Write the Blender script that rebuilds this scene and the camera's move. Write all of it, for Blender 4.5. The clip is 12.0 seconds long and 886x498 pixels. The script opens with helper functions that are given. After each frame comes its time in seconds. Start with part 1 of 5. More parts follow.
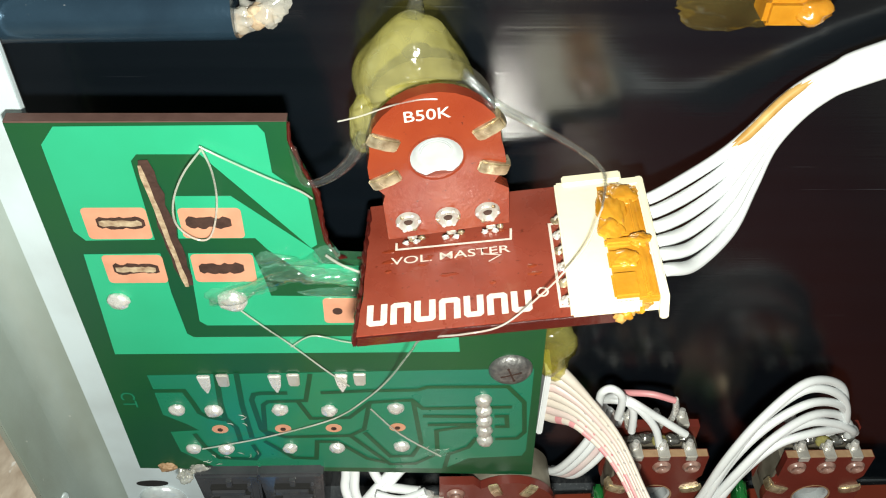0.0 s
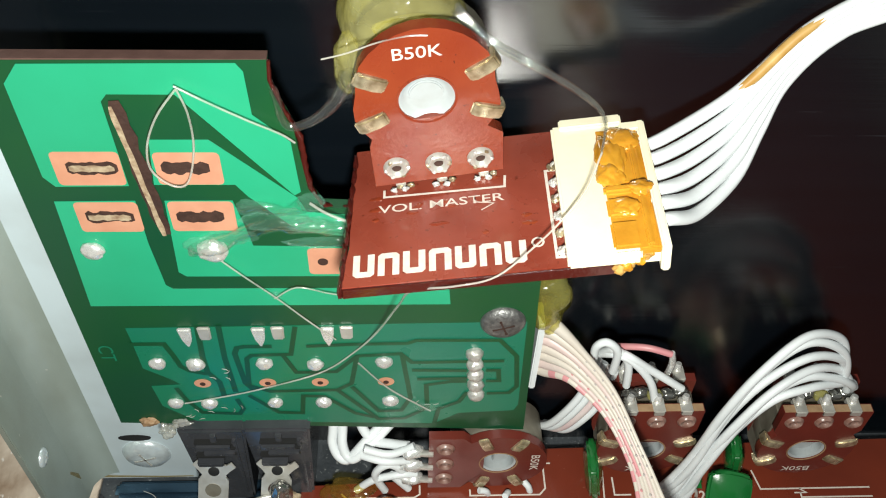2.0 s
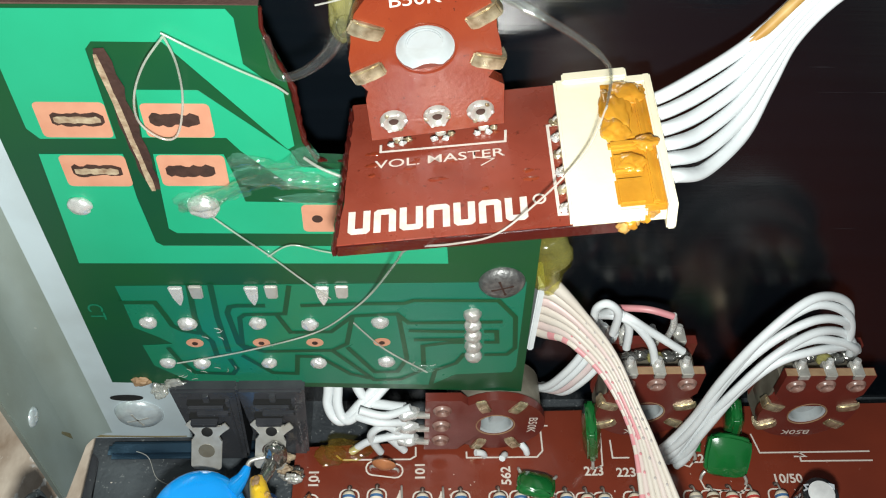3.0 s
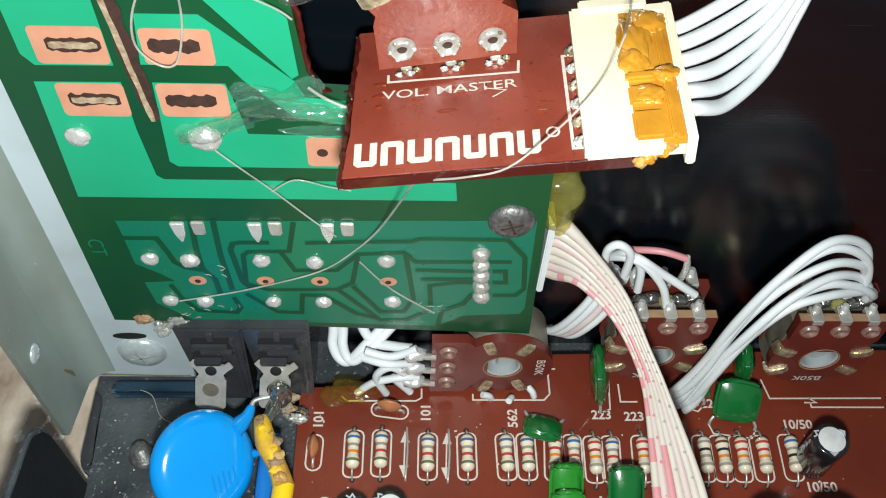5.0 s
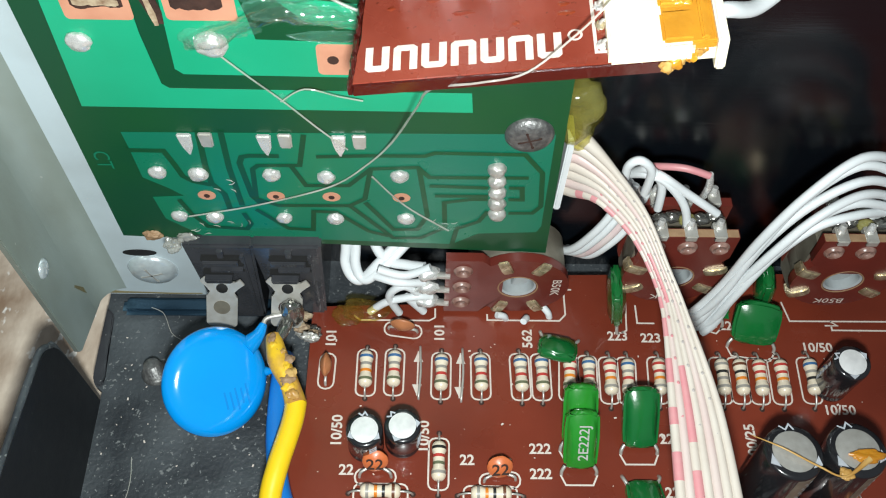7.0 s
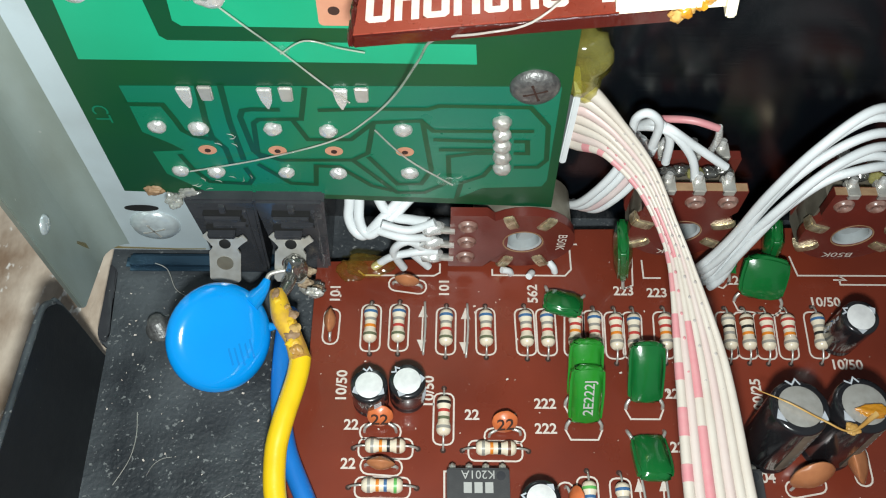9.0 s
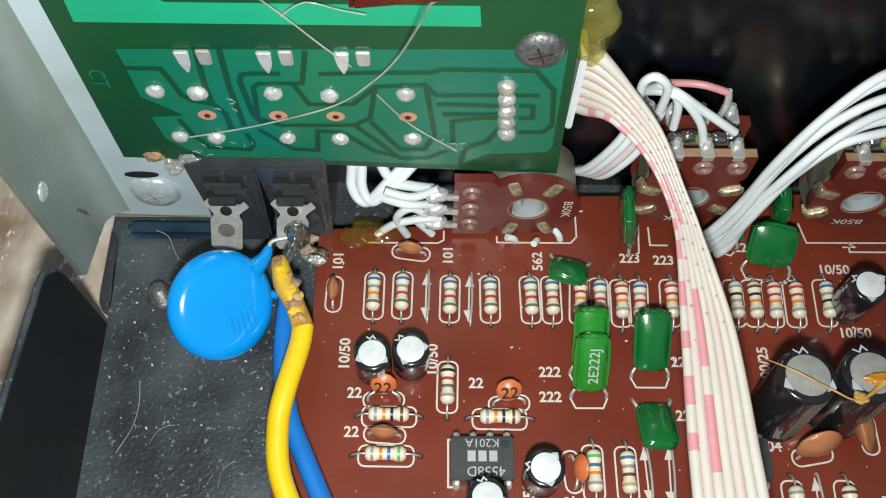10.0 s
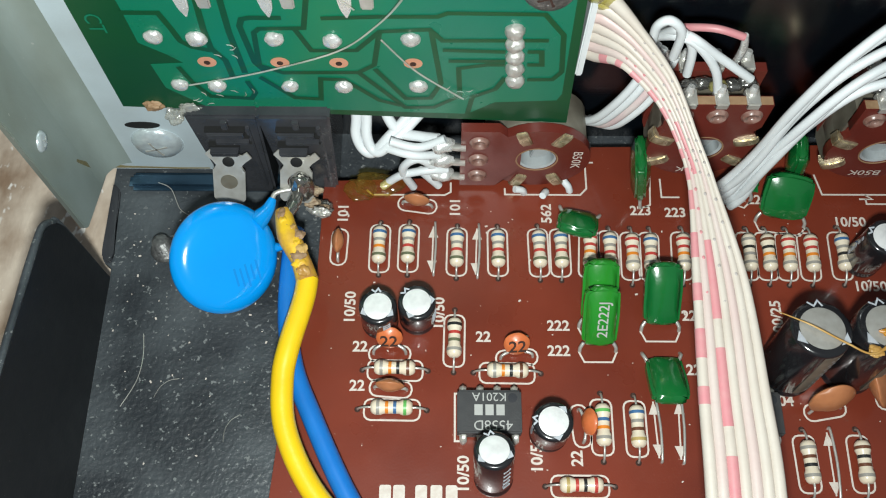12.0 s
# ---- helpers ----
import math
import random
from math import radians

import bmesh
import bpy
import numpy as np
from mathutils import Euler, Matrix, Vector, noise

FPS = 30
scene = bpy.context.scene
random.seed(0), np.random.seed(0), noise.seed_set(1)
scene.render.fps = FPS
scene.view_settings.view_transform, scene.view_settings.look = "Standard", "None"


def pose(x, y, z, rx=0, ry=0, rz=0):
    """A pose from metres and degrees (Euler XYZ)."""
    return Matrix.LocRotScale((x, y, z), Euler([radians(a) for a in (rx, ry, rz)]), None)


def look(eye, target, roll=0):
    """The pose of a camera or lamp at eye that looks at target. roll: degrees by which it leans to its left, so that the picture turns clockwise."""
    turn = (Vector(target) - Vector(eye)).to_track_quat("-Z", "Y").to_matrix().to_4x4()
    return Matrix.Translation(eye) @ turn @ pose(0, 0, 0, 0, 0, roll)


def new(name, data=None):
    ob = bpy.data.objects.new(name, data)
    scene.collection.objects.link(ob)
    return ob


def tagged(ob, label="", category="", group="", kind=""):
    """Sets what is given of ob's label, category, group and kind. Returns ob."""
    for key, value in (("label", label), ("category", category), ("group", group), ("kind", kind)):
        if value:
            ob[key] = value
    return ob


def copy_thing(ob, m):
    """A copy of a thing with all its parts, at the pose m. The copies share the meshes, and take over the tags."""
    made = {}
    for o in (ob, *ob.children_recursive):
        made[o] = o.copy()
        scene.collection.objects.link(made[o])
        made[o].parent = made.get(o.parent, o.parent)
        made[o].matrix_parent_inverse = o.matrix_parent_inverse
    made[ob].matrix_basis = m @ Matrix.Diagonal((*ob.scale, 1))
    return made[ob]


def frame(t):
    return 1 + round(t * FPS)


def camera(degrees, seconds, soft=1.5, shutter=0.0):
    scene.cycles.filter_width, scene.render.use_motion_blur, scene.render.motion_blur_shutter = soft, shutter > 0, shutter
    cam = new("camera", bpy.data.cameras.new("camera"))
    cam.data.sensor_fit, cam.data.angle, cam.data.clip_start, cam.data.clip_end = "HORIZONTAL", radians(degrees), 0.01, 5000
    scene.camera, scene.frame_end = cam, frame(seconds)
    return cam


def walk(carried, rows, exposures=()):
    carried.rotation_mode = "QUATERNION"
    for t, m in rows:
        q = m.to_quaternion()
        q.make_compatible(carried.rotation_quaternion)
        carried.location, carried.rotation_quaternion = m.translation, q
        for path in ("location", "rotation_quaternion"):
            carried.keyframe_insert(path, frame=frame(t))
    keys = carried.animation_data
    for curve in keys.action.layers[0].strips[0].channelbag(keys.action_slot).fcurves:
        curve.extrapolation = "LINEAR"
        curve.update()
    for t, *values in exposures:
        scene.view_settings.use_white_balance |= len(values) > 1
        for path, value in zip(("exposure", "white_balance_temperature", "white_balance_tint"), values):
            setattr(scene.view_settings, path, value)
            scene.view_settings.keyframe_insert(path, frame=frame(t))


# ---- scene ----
CM = 0.01
cam = camera(51.3, 12.0, 1.1)
# seconds, eye and target in centimetres, roll
PATH = [
    (0, (0.109, 0.314, 15.607), (0.174, 1.726, 14.192), 1.6),
    (0.5, (0.112, 0.349, 15.585), (0.18, 1.757, 14.166), 1.6),
    (1, (0.126, 0.381, 15.571), (0.194, 1.782, 14.145), 1.7),
    (1.5, (0.138, 0.517, 15.446), (0.208, 1.884, 13.987), 1.7),
    (2, (0.125, 0.676, 15.184), (0.211, 2.011, 13.697), 2.5),
    (2.5, (0.134, 0.747, 15.057), (0.224, 2.055, 13.547), 2.8),
    (3, (0.13, 0.841, 14.888), (0.222, 2.116, 13.349), 3.2),
    (5, (0.124, 0.942, 14.543), (0.202, 2.128, 12.934), 3.5),
    (5.5, (0.123, 0.937, 14.449), (0.196, 2.097, 12.822), 3.4),
    (6, (0.121, 0.956, 14.354), (0.183, 2.078, 12.7), 3.1),
    (6.5, (0.127, 0.96, 14.23), (0.18, 2.045, 12.551), 3.0),
    (7, (0.138, 0.997, 14.153), (0.186, 2.055, 12.456), 2.9),
    (9, (0.173, 1.091, 14.037), (0.208, 2.062, 12.289), 2.3),
    (9.5, (0.205, 1.132, 13.92), (0.232, 2.066, 12.152), 1.9),
    (10, (0.2, 1.177, 13.876), (0.224, 2.085, 12.095), 1.8),
    (10.5, (0.194, 1.139, 13.751), (0.212, 2.021, 11.956), 1.5),
    (11, (0.209, 1.158, 13.713), (0.226, 2.033, 11.915), 1.4),
    (11.5, (0.221, 1.192, 13.645), (0.235, 2.046, 11.836), 1.2),
    (12, (0.255, 1.19, 13.572), (0.258, 2.02, 11.752), 0.6),
]
walk(cam, [(t, look(Vector(eye) * CM, Vector(target) * CM, roll)) for t, eye, target, roll in PATH], [(0.0, 0.17, 7200, 8), (1.5, 0.15, 7200, 8), (2.2, -0.03, 6850, 9), (6.0, -0.05, 6500, 8), (7.2, 0.06, 6450, 8), (9.0, 0.0, 6500, 8), (12.0, 0.0, 6500, 7)])

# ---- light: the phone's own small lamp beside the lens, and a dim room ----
world = bpy.data.worlds.new("room_light")
scene.world = world
world.use_nodes = True
wn = world.node_tree
wn.nodes["Background"].inputs[0].default_value = (0.80, 0.90, 1.0, 1)
wn.nodes["Background"].inputs[1].default_value = 0.16


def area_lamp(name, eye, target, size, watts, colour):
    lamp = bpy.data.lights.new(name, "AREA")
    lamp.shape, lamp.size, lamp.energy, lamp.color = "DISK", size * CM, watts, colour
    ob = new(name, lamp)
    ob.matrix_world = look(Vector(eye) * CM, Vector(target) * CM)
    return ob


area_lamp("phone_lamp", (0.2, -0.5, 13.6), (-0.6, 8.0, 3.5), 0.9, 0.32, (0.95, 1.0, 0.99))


# ---- materials ----
def material(name, colour, rough=0.5, metal=0.0, second=None, scale=3.0, amount=0.5, bump=0.0, bump_scale=20.0,
             rough_vary=0.1, trans=0.0, ior=1.5, coat=0.0, speck=None, speck_scale=40.0, speck_cut=0.7, stretch=(1, 1, 1), sss=0.0, alpha=1.0):
    """A surface with two scales of colour variation, uneven gloss and fine relief; scales are per centimetre."""
    m = bpy.data.materials.new(name)
    m.use_nodes = True
    t = m.node_tree
    n, link = t.nodes, t.links.new
    b = n["Principled BSDF"]
    co = n.new("ShaderNodeTexCoord")
    mp = n.new("ShaderNodeMapping")
    mp.inputs["Scale"].default_value = stretch
    link(co.outputs["Object"], mp.inputs["Vector"])

    def tex(s, detail=4.0):
        x = n.new("ShaderNodeTexNoise")
        x.inputs["Scale"].default_value = s * 100
        x.inputs["Detail"].default_value = detail
        link(mp.outputs["Vector"], x.inputs["Vector"])
        return x

    def ramp(src, lo, hi):
        r = n.new("ShaderNodeMapRange")
        r.inputs["From Min"].default_value, r.inputs["From Max"].default_value = lo, hi
        link(src, r.inputs["Value"])
        return r.outputs["Result"]

    def mix(fac, a, c):
        x = n.new("ShaderNodeMix")
        x.data_type = "RGBA"
        link(fac, x.inputs["Factor"])
        for s, v in ((x.inputs["A"], a), (x.inputs["B"], c)):
            if isinstance(v, tuple):
                s.default_value = (*v, 1)
            else:
                link(v, s)
        return x.outputs["Result"]

    big = tex(scale)
    second = second or tuple(c * 0.7 for c in colour)
    sc = n.new("ShaderNodeMath")
    sc.operation = "MULTIPLY"
    sc.inputs[1].default_value = amount
    link(ramp(big.outputs["Fac"], 0.35, 0.7), sc.inputs[0])
    out = mix(sc.outputs[0], colour, second)
    if speck:
        fine = tex(speck_scale, 2.0)
        out = mix(ramp(fine.outputs["Fac"], speck_cut, speck_cut + 0.06), out, speck)
    link(out, b.inputs["Base Color"])
    rv = n.new("ShaderNodeMapRange")
    rv.inputs["To Min"].default_value, rv.inputs["To Max"].default_value = max(0.0, rough - rough_vary), min(1.0, rough + rough_vary)
    link(tex(scale * 2.3).outputs["Fac"], rv.inputs["Value"])
    link(rv.outputs["Result"], b.inputs["Roughness"])
    b.inputs["Metallic"].default_value = metal
    b.inputs["IOR"].default_value = ior
    b.inputs["Transmission Weight"].default_value = trans
    b.inputs["Coat Weight"].default_value = coat
    b.inputs["Coat Roughness"].default_value = 0.08
    b.inputs["Alpha"].default_value = alpha
    if sss:
        b.inputs["Subsurface Weight"].default_value = sss
        b.inputs["Subsurface Radius"].default_value = (0.002, 0.0015, 0.0008)
    if bump:
        bp = n.new("ShaderNodeBump")
        bp.inputs["Strength"].default_value = 0.6
        bp.inputs["Distance"].default_value = bump * CM
        link(tex(bump_scale, 3.0).outputs["Fac"], bp.inputs["Height"])
        link(bp.outputs["Normal"], b.inputs["Normal"])
    return m


def film(name, tint, body, cloud, rough=0.1, relief=0.02, least=0.05):
    """See-through glue: light passes tinted, a share of it is scattered by cloudy matter, and the skin is glossy."""
    m = bpy.data.materials.new(name)
    m.use_nodes = True
    t = m.node_tree
    n, link = t.nodes, t.links.new
    n.remove(n["Principled BSDF"])
    co = n.new("ShaderNodeTexCoord")
    wave, haze = n.new("ShaderNodeTexNoise"), n.new("ShaderNodeTexNoise")
    wave.inputs["Scale"].default_value, haze.inputs["Scale"].default_value = 450, 180
    bump = n.new("ShaderNodeBump")
    bump.inputs["Strength"].default_value, bump.inputs["Distance"].default_value = 0.7, relief * CM
    link(co.outputs["Object"], wave.inputs["Vector"])
    link(co.outputs["Object"], haze.inputs["Vector"])
    link(wave.outputs["Fac"], bump.inputs["Height"])
    clear, milk, glow, gloss = n.new("ShaderNodeBsdfTransparent"), n.new("ShaderNodeBsdfDiffuse"), n.new("ShaderNodeBsdfTranslucent"), n.new("ShaderNodeBsdfGlossy")
    clear.inputs["Color"].default_value, milk.inputs["Color"].default_value, glow.inputs["Color"].default_value = (*tint, 1), (*body, 1), (*body, 1)
    gloss.inputs["Roughness"].default_value = rough
    both, inner, skin = n.new("ShaderNodeMixShader"), n.new("ShaderNodeMixShader"), n.new("ShaderNodeMixShader")
    share = n.new("ShaderNodeMapRange")
    share.inputs["From Min"].default_value, share.inputs["From Max"].default_value = 0.3, 0.7
    share.inputs["To Min"].default_value, share.inputs["To Max"].default_value = cloud * 0.6, min(1.0, cloud * 1.4)
    link(haze.outputs["Fac"], share.inputs["Value"])
    edge, steep, shine = n.new("ShaderNodeLayerWeight"), n.new("ShaderNodeMath"), n.new("ShaderNodeMapRange")
    edge.inputs["Blend"].default_value, steep.operation = 0.5, "POWER"
    steep.inputs[1].default_value = 4.0
    shine.inputs["To Min"].default_value, shine.inputs["To Max"].default_value = least, 0.6
    link(edge.outputs["Facing"], steep.inputs[0])
    link(steep.outputs[0], shine.inputs["Value"])
    for s in (milk, glow, gloss, edge):
        link(bump.outputs["Normal"], s.inputs["Normal"])
    link(milk.outputs[0], both.inputs[1])
    link(glow.outputs[0], both.inputs[2])
    link(share.outputs["Result"], inner.inputs["Fac"])
    link(clear.outputs[0], inner.inputs[1])
    link(both.outputs[0], inner.inputs[2])
    link(shine.outputs["Result"], skin.inputs["Fac"])
    link(inner.outputs[0], skin.inputs[1])
    link(gloss.outputs[0], skin.inputs[2])
    link(skin.outputs[0], n["Material Output"].inputs["Surface"])
    return m


M_BOARD = material("brown_phenolic_board", (0.192, 0.033, 0.0155), 0.3, second=(0.125, 0.022, 0.012), scale=0.45, amount=0.9, bump=0.002, bump_scale=30,
                   speck=(0.42, 0.24, 0.18), speck_scale=15, speck_cut=0.745, coat=0.25)
M_BOARD_EDGE = material("phenolic_cut_edge", (0.10, 0.05, 0.04), 0.7, second=(0.05, 0.02, 0.015), scale=4, bump=0.01, bump_scale=25)
M_QBOARD = material("glossy_red_brown_board", (0.25, 0.05, 0.03), 0.28, second=(0.15, 0.02, 0.009), scale=0.8, amount=0.9, bump=0.003, bump_scale=14,
                    speck=(0.12, 0.02, 0.01), speck_scale=12, speck_cut=0.66, coat=0.35)
M_POT = material("orange_brown_phenolic", (0.235, 0.042, 0.015), 0.25, second=(0.17, 0.02, 0.008), scale=0.9, amount=1.0, bump=0.006, bump_scale=18,
                 speck=(0.08, 0.015, 0.008), speck_scale=16, speck_cut=0.7, coat=0.3)
M_RIVET = material("varnished_rivet", (0.30, 0.19, 0.16), 0.3, second=(0.16, 0.07, 0.05), scale=8, amount=1, bump=0.01, bump_scale=14, coat=0.3)
M_POT_DARK = material("dark_brown_phenolic", (0.135, 0.021, 0.014), 0.36, second=(0.085, 0.015, 0.011), scale=1.4, bump=0.003, bump_scale=20, coat=0.15)
M_MASK = material("dark_green_solder_mask", (0.004, 0.055, 0.024), 0.33, second=(0.006, 0.066, 0.020), scale=0.5, amount=1, bump=0.001, bump_scale=25, coat=0.04)
M_COPPER_GREEN = material("green_mask_over_copper", (0.012, 0.30, 0.15), 0.36, second=(0.014, 0.34, 0.18), scale=0.6, amount=0.9, bump=0.001, bump_scale=30, coat=0.04)
# the same green at about half value, for the lower copper and CT
M_COPPER_DARKER = material("darker_mask_over_copper", (0.006, 0.158, 0.078), 0.3, second=(0.006, 0.142, 0.088), scale=0.5, amount=1, bump=0.001, bump_scale=30, coat=0.04)
M_PAD = material("bare_copper_pad", (0.62, 0.30, 0.19), 0.5, 0.15, second=(0.50, 0.20, 0.12), scale=3, bump=0.001)
M_SOLDER = material("shiny_solder", (0.74, 0.74, 0.72), 0.28, 0.5, second=(0.52, 0.50, 0.46), scale=7, bump=0.004, bump_scale=9)
M_DARKSOLDER = material("dark_glossy_solder", (0.34, 0.34, 0.32), 0.16, 0.85, second=(0.20, 0.18, 0.15), scale=5, bump=0.01, bump_scale=6)
M_TIN = material("tinned_steel", (0.60, 0.59, 0.55), 0.36, 0.55, second=(0.36, 0.33, 0.28), scale=6, bump=0.004, bump_scale=22)
M_BRASS = material("dull_brass_tab", (0.66, 0.58, 0.40), 0.3, 0.7, second=(0.20, 0.13, 0.06), scale=7, amount=0.9, bump=0.008, bump_scale=16)
M_SILK = material("white_silkscreen_ink", (0.64, 0.58, 0.52), 0.6, second=(0.48, 0.38, 0.32), scale=12, amount=0.5, bump=0.002, bump_scale=40)
M_PANEL = material("black_lacquered_panel", (0.003, 0.0048, 0.0072), 0.2, second=(0.0018, 0.0028, 0.004), scale=0.6, bump=0.0025, bump_scale=6, stretch=(0.03, 1, 4),
                   speck=(0.06, 0.07, 0.08), speck_scale=16, speck_cut=0.775, rough_vary=0.08, ior=1.8)
M_RAIL = material("blue_black_rail", (0.035, 0.075, 0.115), 0.17, 0.6, second=(0.015, 0.03, 0.05), scale=1, bump=0.004, bump_scale=20,
                  speck=(0.45, 0.48, 0.5), speck_scale=15, speck_cut=0.74)
M_CHASSIS = material("black_textured_steel", (0.021, 0.025, 0.030), 0.46, second=(0.075, 0.086, 0.094), scale=0.8, amount=1.0, bump=0.03, bump_scale=13,
                     speck=(0.17, 0.18, 0.18), speck_scale=14, speck_cut=0.645)
M_ZINC = material("pale_zinc_plate", (0.56, 0.65, 0.69), 0.36, 0.15, second=(0.45, 0.51, 0.53), scale=0.7, amount=0.9, bump=0.004, bump_scale=20,
                  speck=(0.6, 0.6, 0.58), speck_scale=12, speck_cut=0.77)
# same zinc as the face plate, darkened: the side's shade is in the colour
M_ZINC_SHADED = material("shaded_zinc_flange", (0.36, 0.43, 0.41), 0.40, 0.2, second=(0.22, 0.25, 0.21), scale=0.55, amount=1.0, bump=0.006, bump_scale=18,
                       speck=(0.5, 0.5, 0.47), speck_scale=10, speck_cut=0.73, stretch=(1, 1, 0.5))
M_TABLE = material("worn_wood_table", (0.72, 0.61, 0.49), 0.6, second=(0.30, 0.20, 0.13), scale=1.5, amount=1.0, bump=0.03, bump_scale=9,
                   speck=(0.86, 0.82, 0.75), speck_scale=5.0, speck_cut=0.64, stretch=(1.0, 0.6, 1))
M_RES = material("cream_resistor_lacquer", (0.74, 0.65, 0.51), 0.3, second=(0.64, 0.53, 0.39), scale=6, bump=0.004, bump_scale=20, coat=0.3)
BANDS = {k: material(k + "_band_paint", c, 0.38, second=tuple(v * 0.75 for v in c), scale=12, bump=0.003, bump_scale=25, coat=0.2) for k, c in dict(
    blue=(0.05, 0.14, 0.30), grey=(0.30, 0.28, 0.25), red=(0.48, 0.05, 0.04), green=(0.13, 0.14, 0.08), orange=(0.72, 0.22, 0.02), black=(0.02, 0.02, 0.02),
    brown=(0.14, 0.05, 0.025), gold=(0.45, 0.33, 0.12), lime=(0.12, 0.42, 0.10)).items()}
M_DISC = material("orange_ceramic", (0.62, 0.16, 0.05), 0.4, second=(0.48, 0.11, 0.04), scale=5, bump=0.006, bump_scale=14, coat=0.2)
M_DISC_BROWN = material("tan_ceramic", (0.46, 0.18, 0.075), 0.45, second=(0.30, 0.10, 0.04), scale=4, bump=0.006, bump_scale=14, coat=0.1)
M_MYLAR = material("green_dipped_lacquer", (0.008, 0.13, 0.028), 0.2, second=(0.006, 0.09, 0.022), scale=2, bump=0.008, bump_scale=6, coat=0.6)
M_MYLAR_BRIGHT = material("bright_green_dipped_lacquer", (0.02, 0.22, 0.02), 0.22, second=(0.012, 0.15, 0.02), scale=2, bump=0.008, bump_scale=6, coat=0.6)
M_SLEEVE = material("black_shrink_sleeve", (0.012, 0.012, 0.014), 0.2, second=(0.02, 0.02, 0.022), scale=3, bump=0.004, bump_scale=10, coat=0.5)
M_ALU = material("aluminium_can_top", (0.86, 0.86, 0.85), 0.4, 0.3, second=(0.6, 0.6, 0.6), scale=8, bump=0.004, bump_scale=20)
M_PRINT = material("pale_sleeve_print", (0.45, 0.48, 0.52), 0.5, second=(0.3, 0.3, 0.32), scale=10)
M_IC = material("black_epoxy_package", (0.030, 0.030, 0.032), 0.55, second=(0.05, 0.05, 0.05), scale=5, bump=0.004, bump_scale=40)
M_ICPRINT = material("grey_laser_print", (0.42, 0.42, 0.40), 0.6)
M_BLUECAP = material("blue_epoxy_dip", (0.004, 0.29, 0.78), 0.13, second=(0.004, 0.25, 0.68), scale=1.2, rough_vary=0.04, bump=0.003, bump_scale=4, coat=0.6)
M_BLUEINK = material("dark_blue_ink", (0.005, 0.225, 0.64), 0.25)
M_CAN = material("dull_grey_can", (0.26, 0.24, 0.19), 0.5, 0.5, second=(0.14, 0.12, 0.09), scale=2, amount=1, bump=0.006, bump_scale=12)
M_WALL = material("smooth_black_steel", (0.007, 0.008, 0.010), 0.45, second=(0.011, 0.012, 0.014), scale=1.5, bump=0.004, bump_scale=16, speck=(0.2, 0.2, 0.2), speck_scale=14, speck_cut=0.77)
M_YELLOW = material("yellow_wire_jacket", (0.85, 0.56, 0.01), 0.35, second=(0.75, 0.46, 0.01), scale=2, bump=0.004, bump_scale=10, coat=0.2)
M_BURNT = material("scorched_yellow_jacket", (0.80, 0.50, 0.02), 0.5, second=(0.34, 0.15, 0.05), scale=3.2, amount=1, bump=0.02, bump_scale=8)
M_BLUEWIRE = material("blue_wire_jacket", (0.01, 0.17, 0.55), 0.35, second=(0.01, 0.12, 0.42), scale=2, coat=0.2)
M_WHITEWIRE = material("white_wire_jacket", (0.69, 0.72, 0.73), 0.4, second=(0.56, 0.59, 0.60), scale=1.5, bump=0.003, bump_scale=14)
M_PINKWIRE = material("pink_marked_white_jacket", (0.64, 0.58, 0.55), 0.42, second=(0.60, 0.32, 0.36), scale=1.1, amount=0.55, bump=0.003, bump_scale=14)
M_CREAMWIRE = material("cream_ribbon_jacket", (0.54, 0.49, 0.43), 0.45, second=(0.48, 0.41, 0.35), scale=2.5, bump=0.004, bump_scale=16)
M_RIBBONPINK = material("pinkish_ribbon_jacket", (0.54, 0.46, 0.42), 0.45, second=(0.53, 0.38, 0.36), scale=1.2, amount=0.8, bump=0.004, bump_scale=16)
M_PINK = material("faded_pink_dye", (0.54, 0.21, 0.23), 0.45, second=(0.54, 0.29, 0.28), scale=6)
M_EDGE = material("dark_varnished_edge", (0.055, 0.007, 0.005), 0.2, second=(0.045, 0.006, 0.004), scale=4, bump=0.012, bump_scale=14, coat=0.6)
M_RIM = material("tan_fibre_rim", (0.32, 0.20, 0.11), 0.6, second=(0.18, 0.10, 0.05), scale=8, bump=0.01, bump_scale=20)
M_TICK = material("grey_cable_print", (0.42, 0.38, 0.36), 0.5)
M_DYE = material("amber_glue_stain", (0.42, 0.22, 0.05), 0.4, second=(0.7, 0.5, 0.2), scale=3)
M_NYLON = material("cream_nylon_housing", (0.80, 0.74, 0.56), 0.42, second=(0.74, 0.64, 0.44), scale=2, bump=0.003, bump_scale=14)
M_AMBER = material("amber_hardened_glue", (0.60, 0.28, 0.025), 0.22, second=(0.40, 0.15, 0.01), scale=1.6, amount=1, bump=0.012, bump_scale=5, coat=0.5, sss=0.3)
M_GLUE = film("yellowish_hot_glue", (0.98, 0.95, 0.55), (0.95, 0.90, 0.40), 0.28, 0.1, 0.05, 0.08)
M_GLUE_OLD = film("old_olive_glue", (0.92, 0.88, 0.45), (0.50, 0.47, 0.14), 0.3, 0.12, 0.05, 0.08)
M_GLUE_THIN = film("thin_yellow_glue_film", (0.96, 0.88, 0.55), (0.62, 0.46, 0.16), 0.1, 0.08, 0.03)
M_CLEAR = film("clear_hot_glue", (1.0, 1.0, 1.0), (0.36, 0.97, 0.72), 0.12, 0.07, 0.06, 0.06)
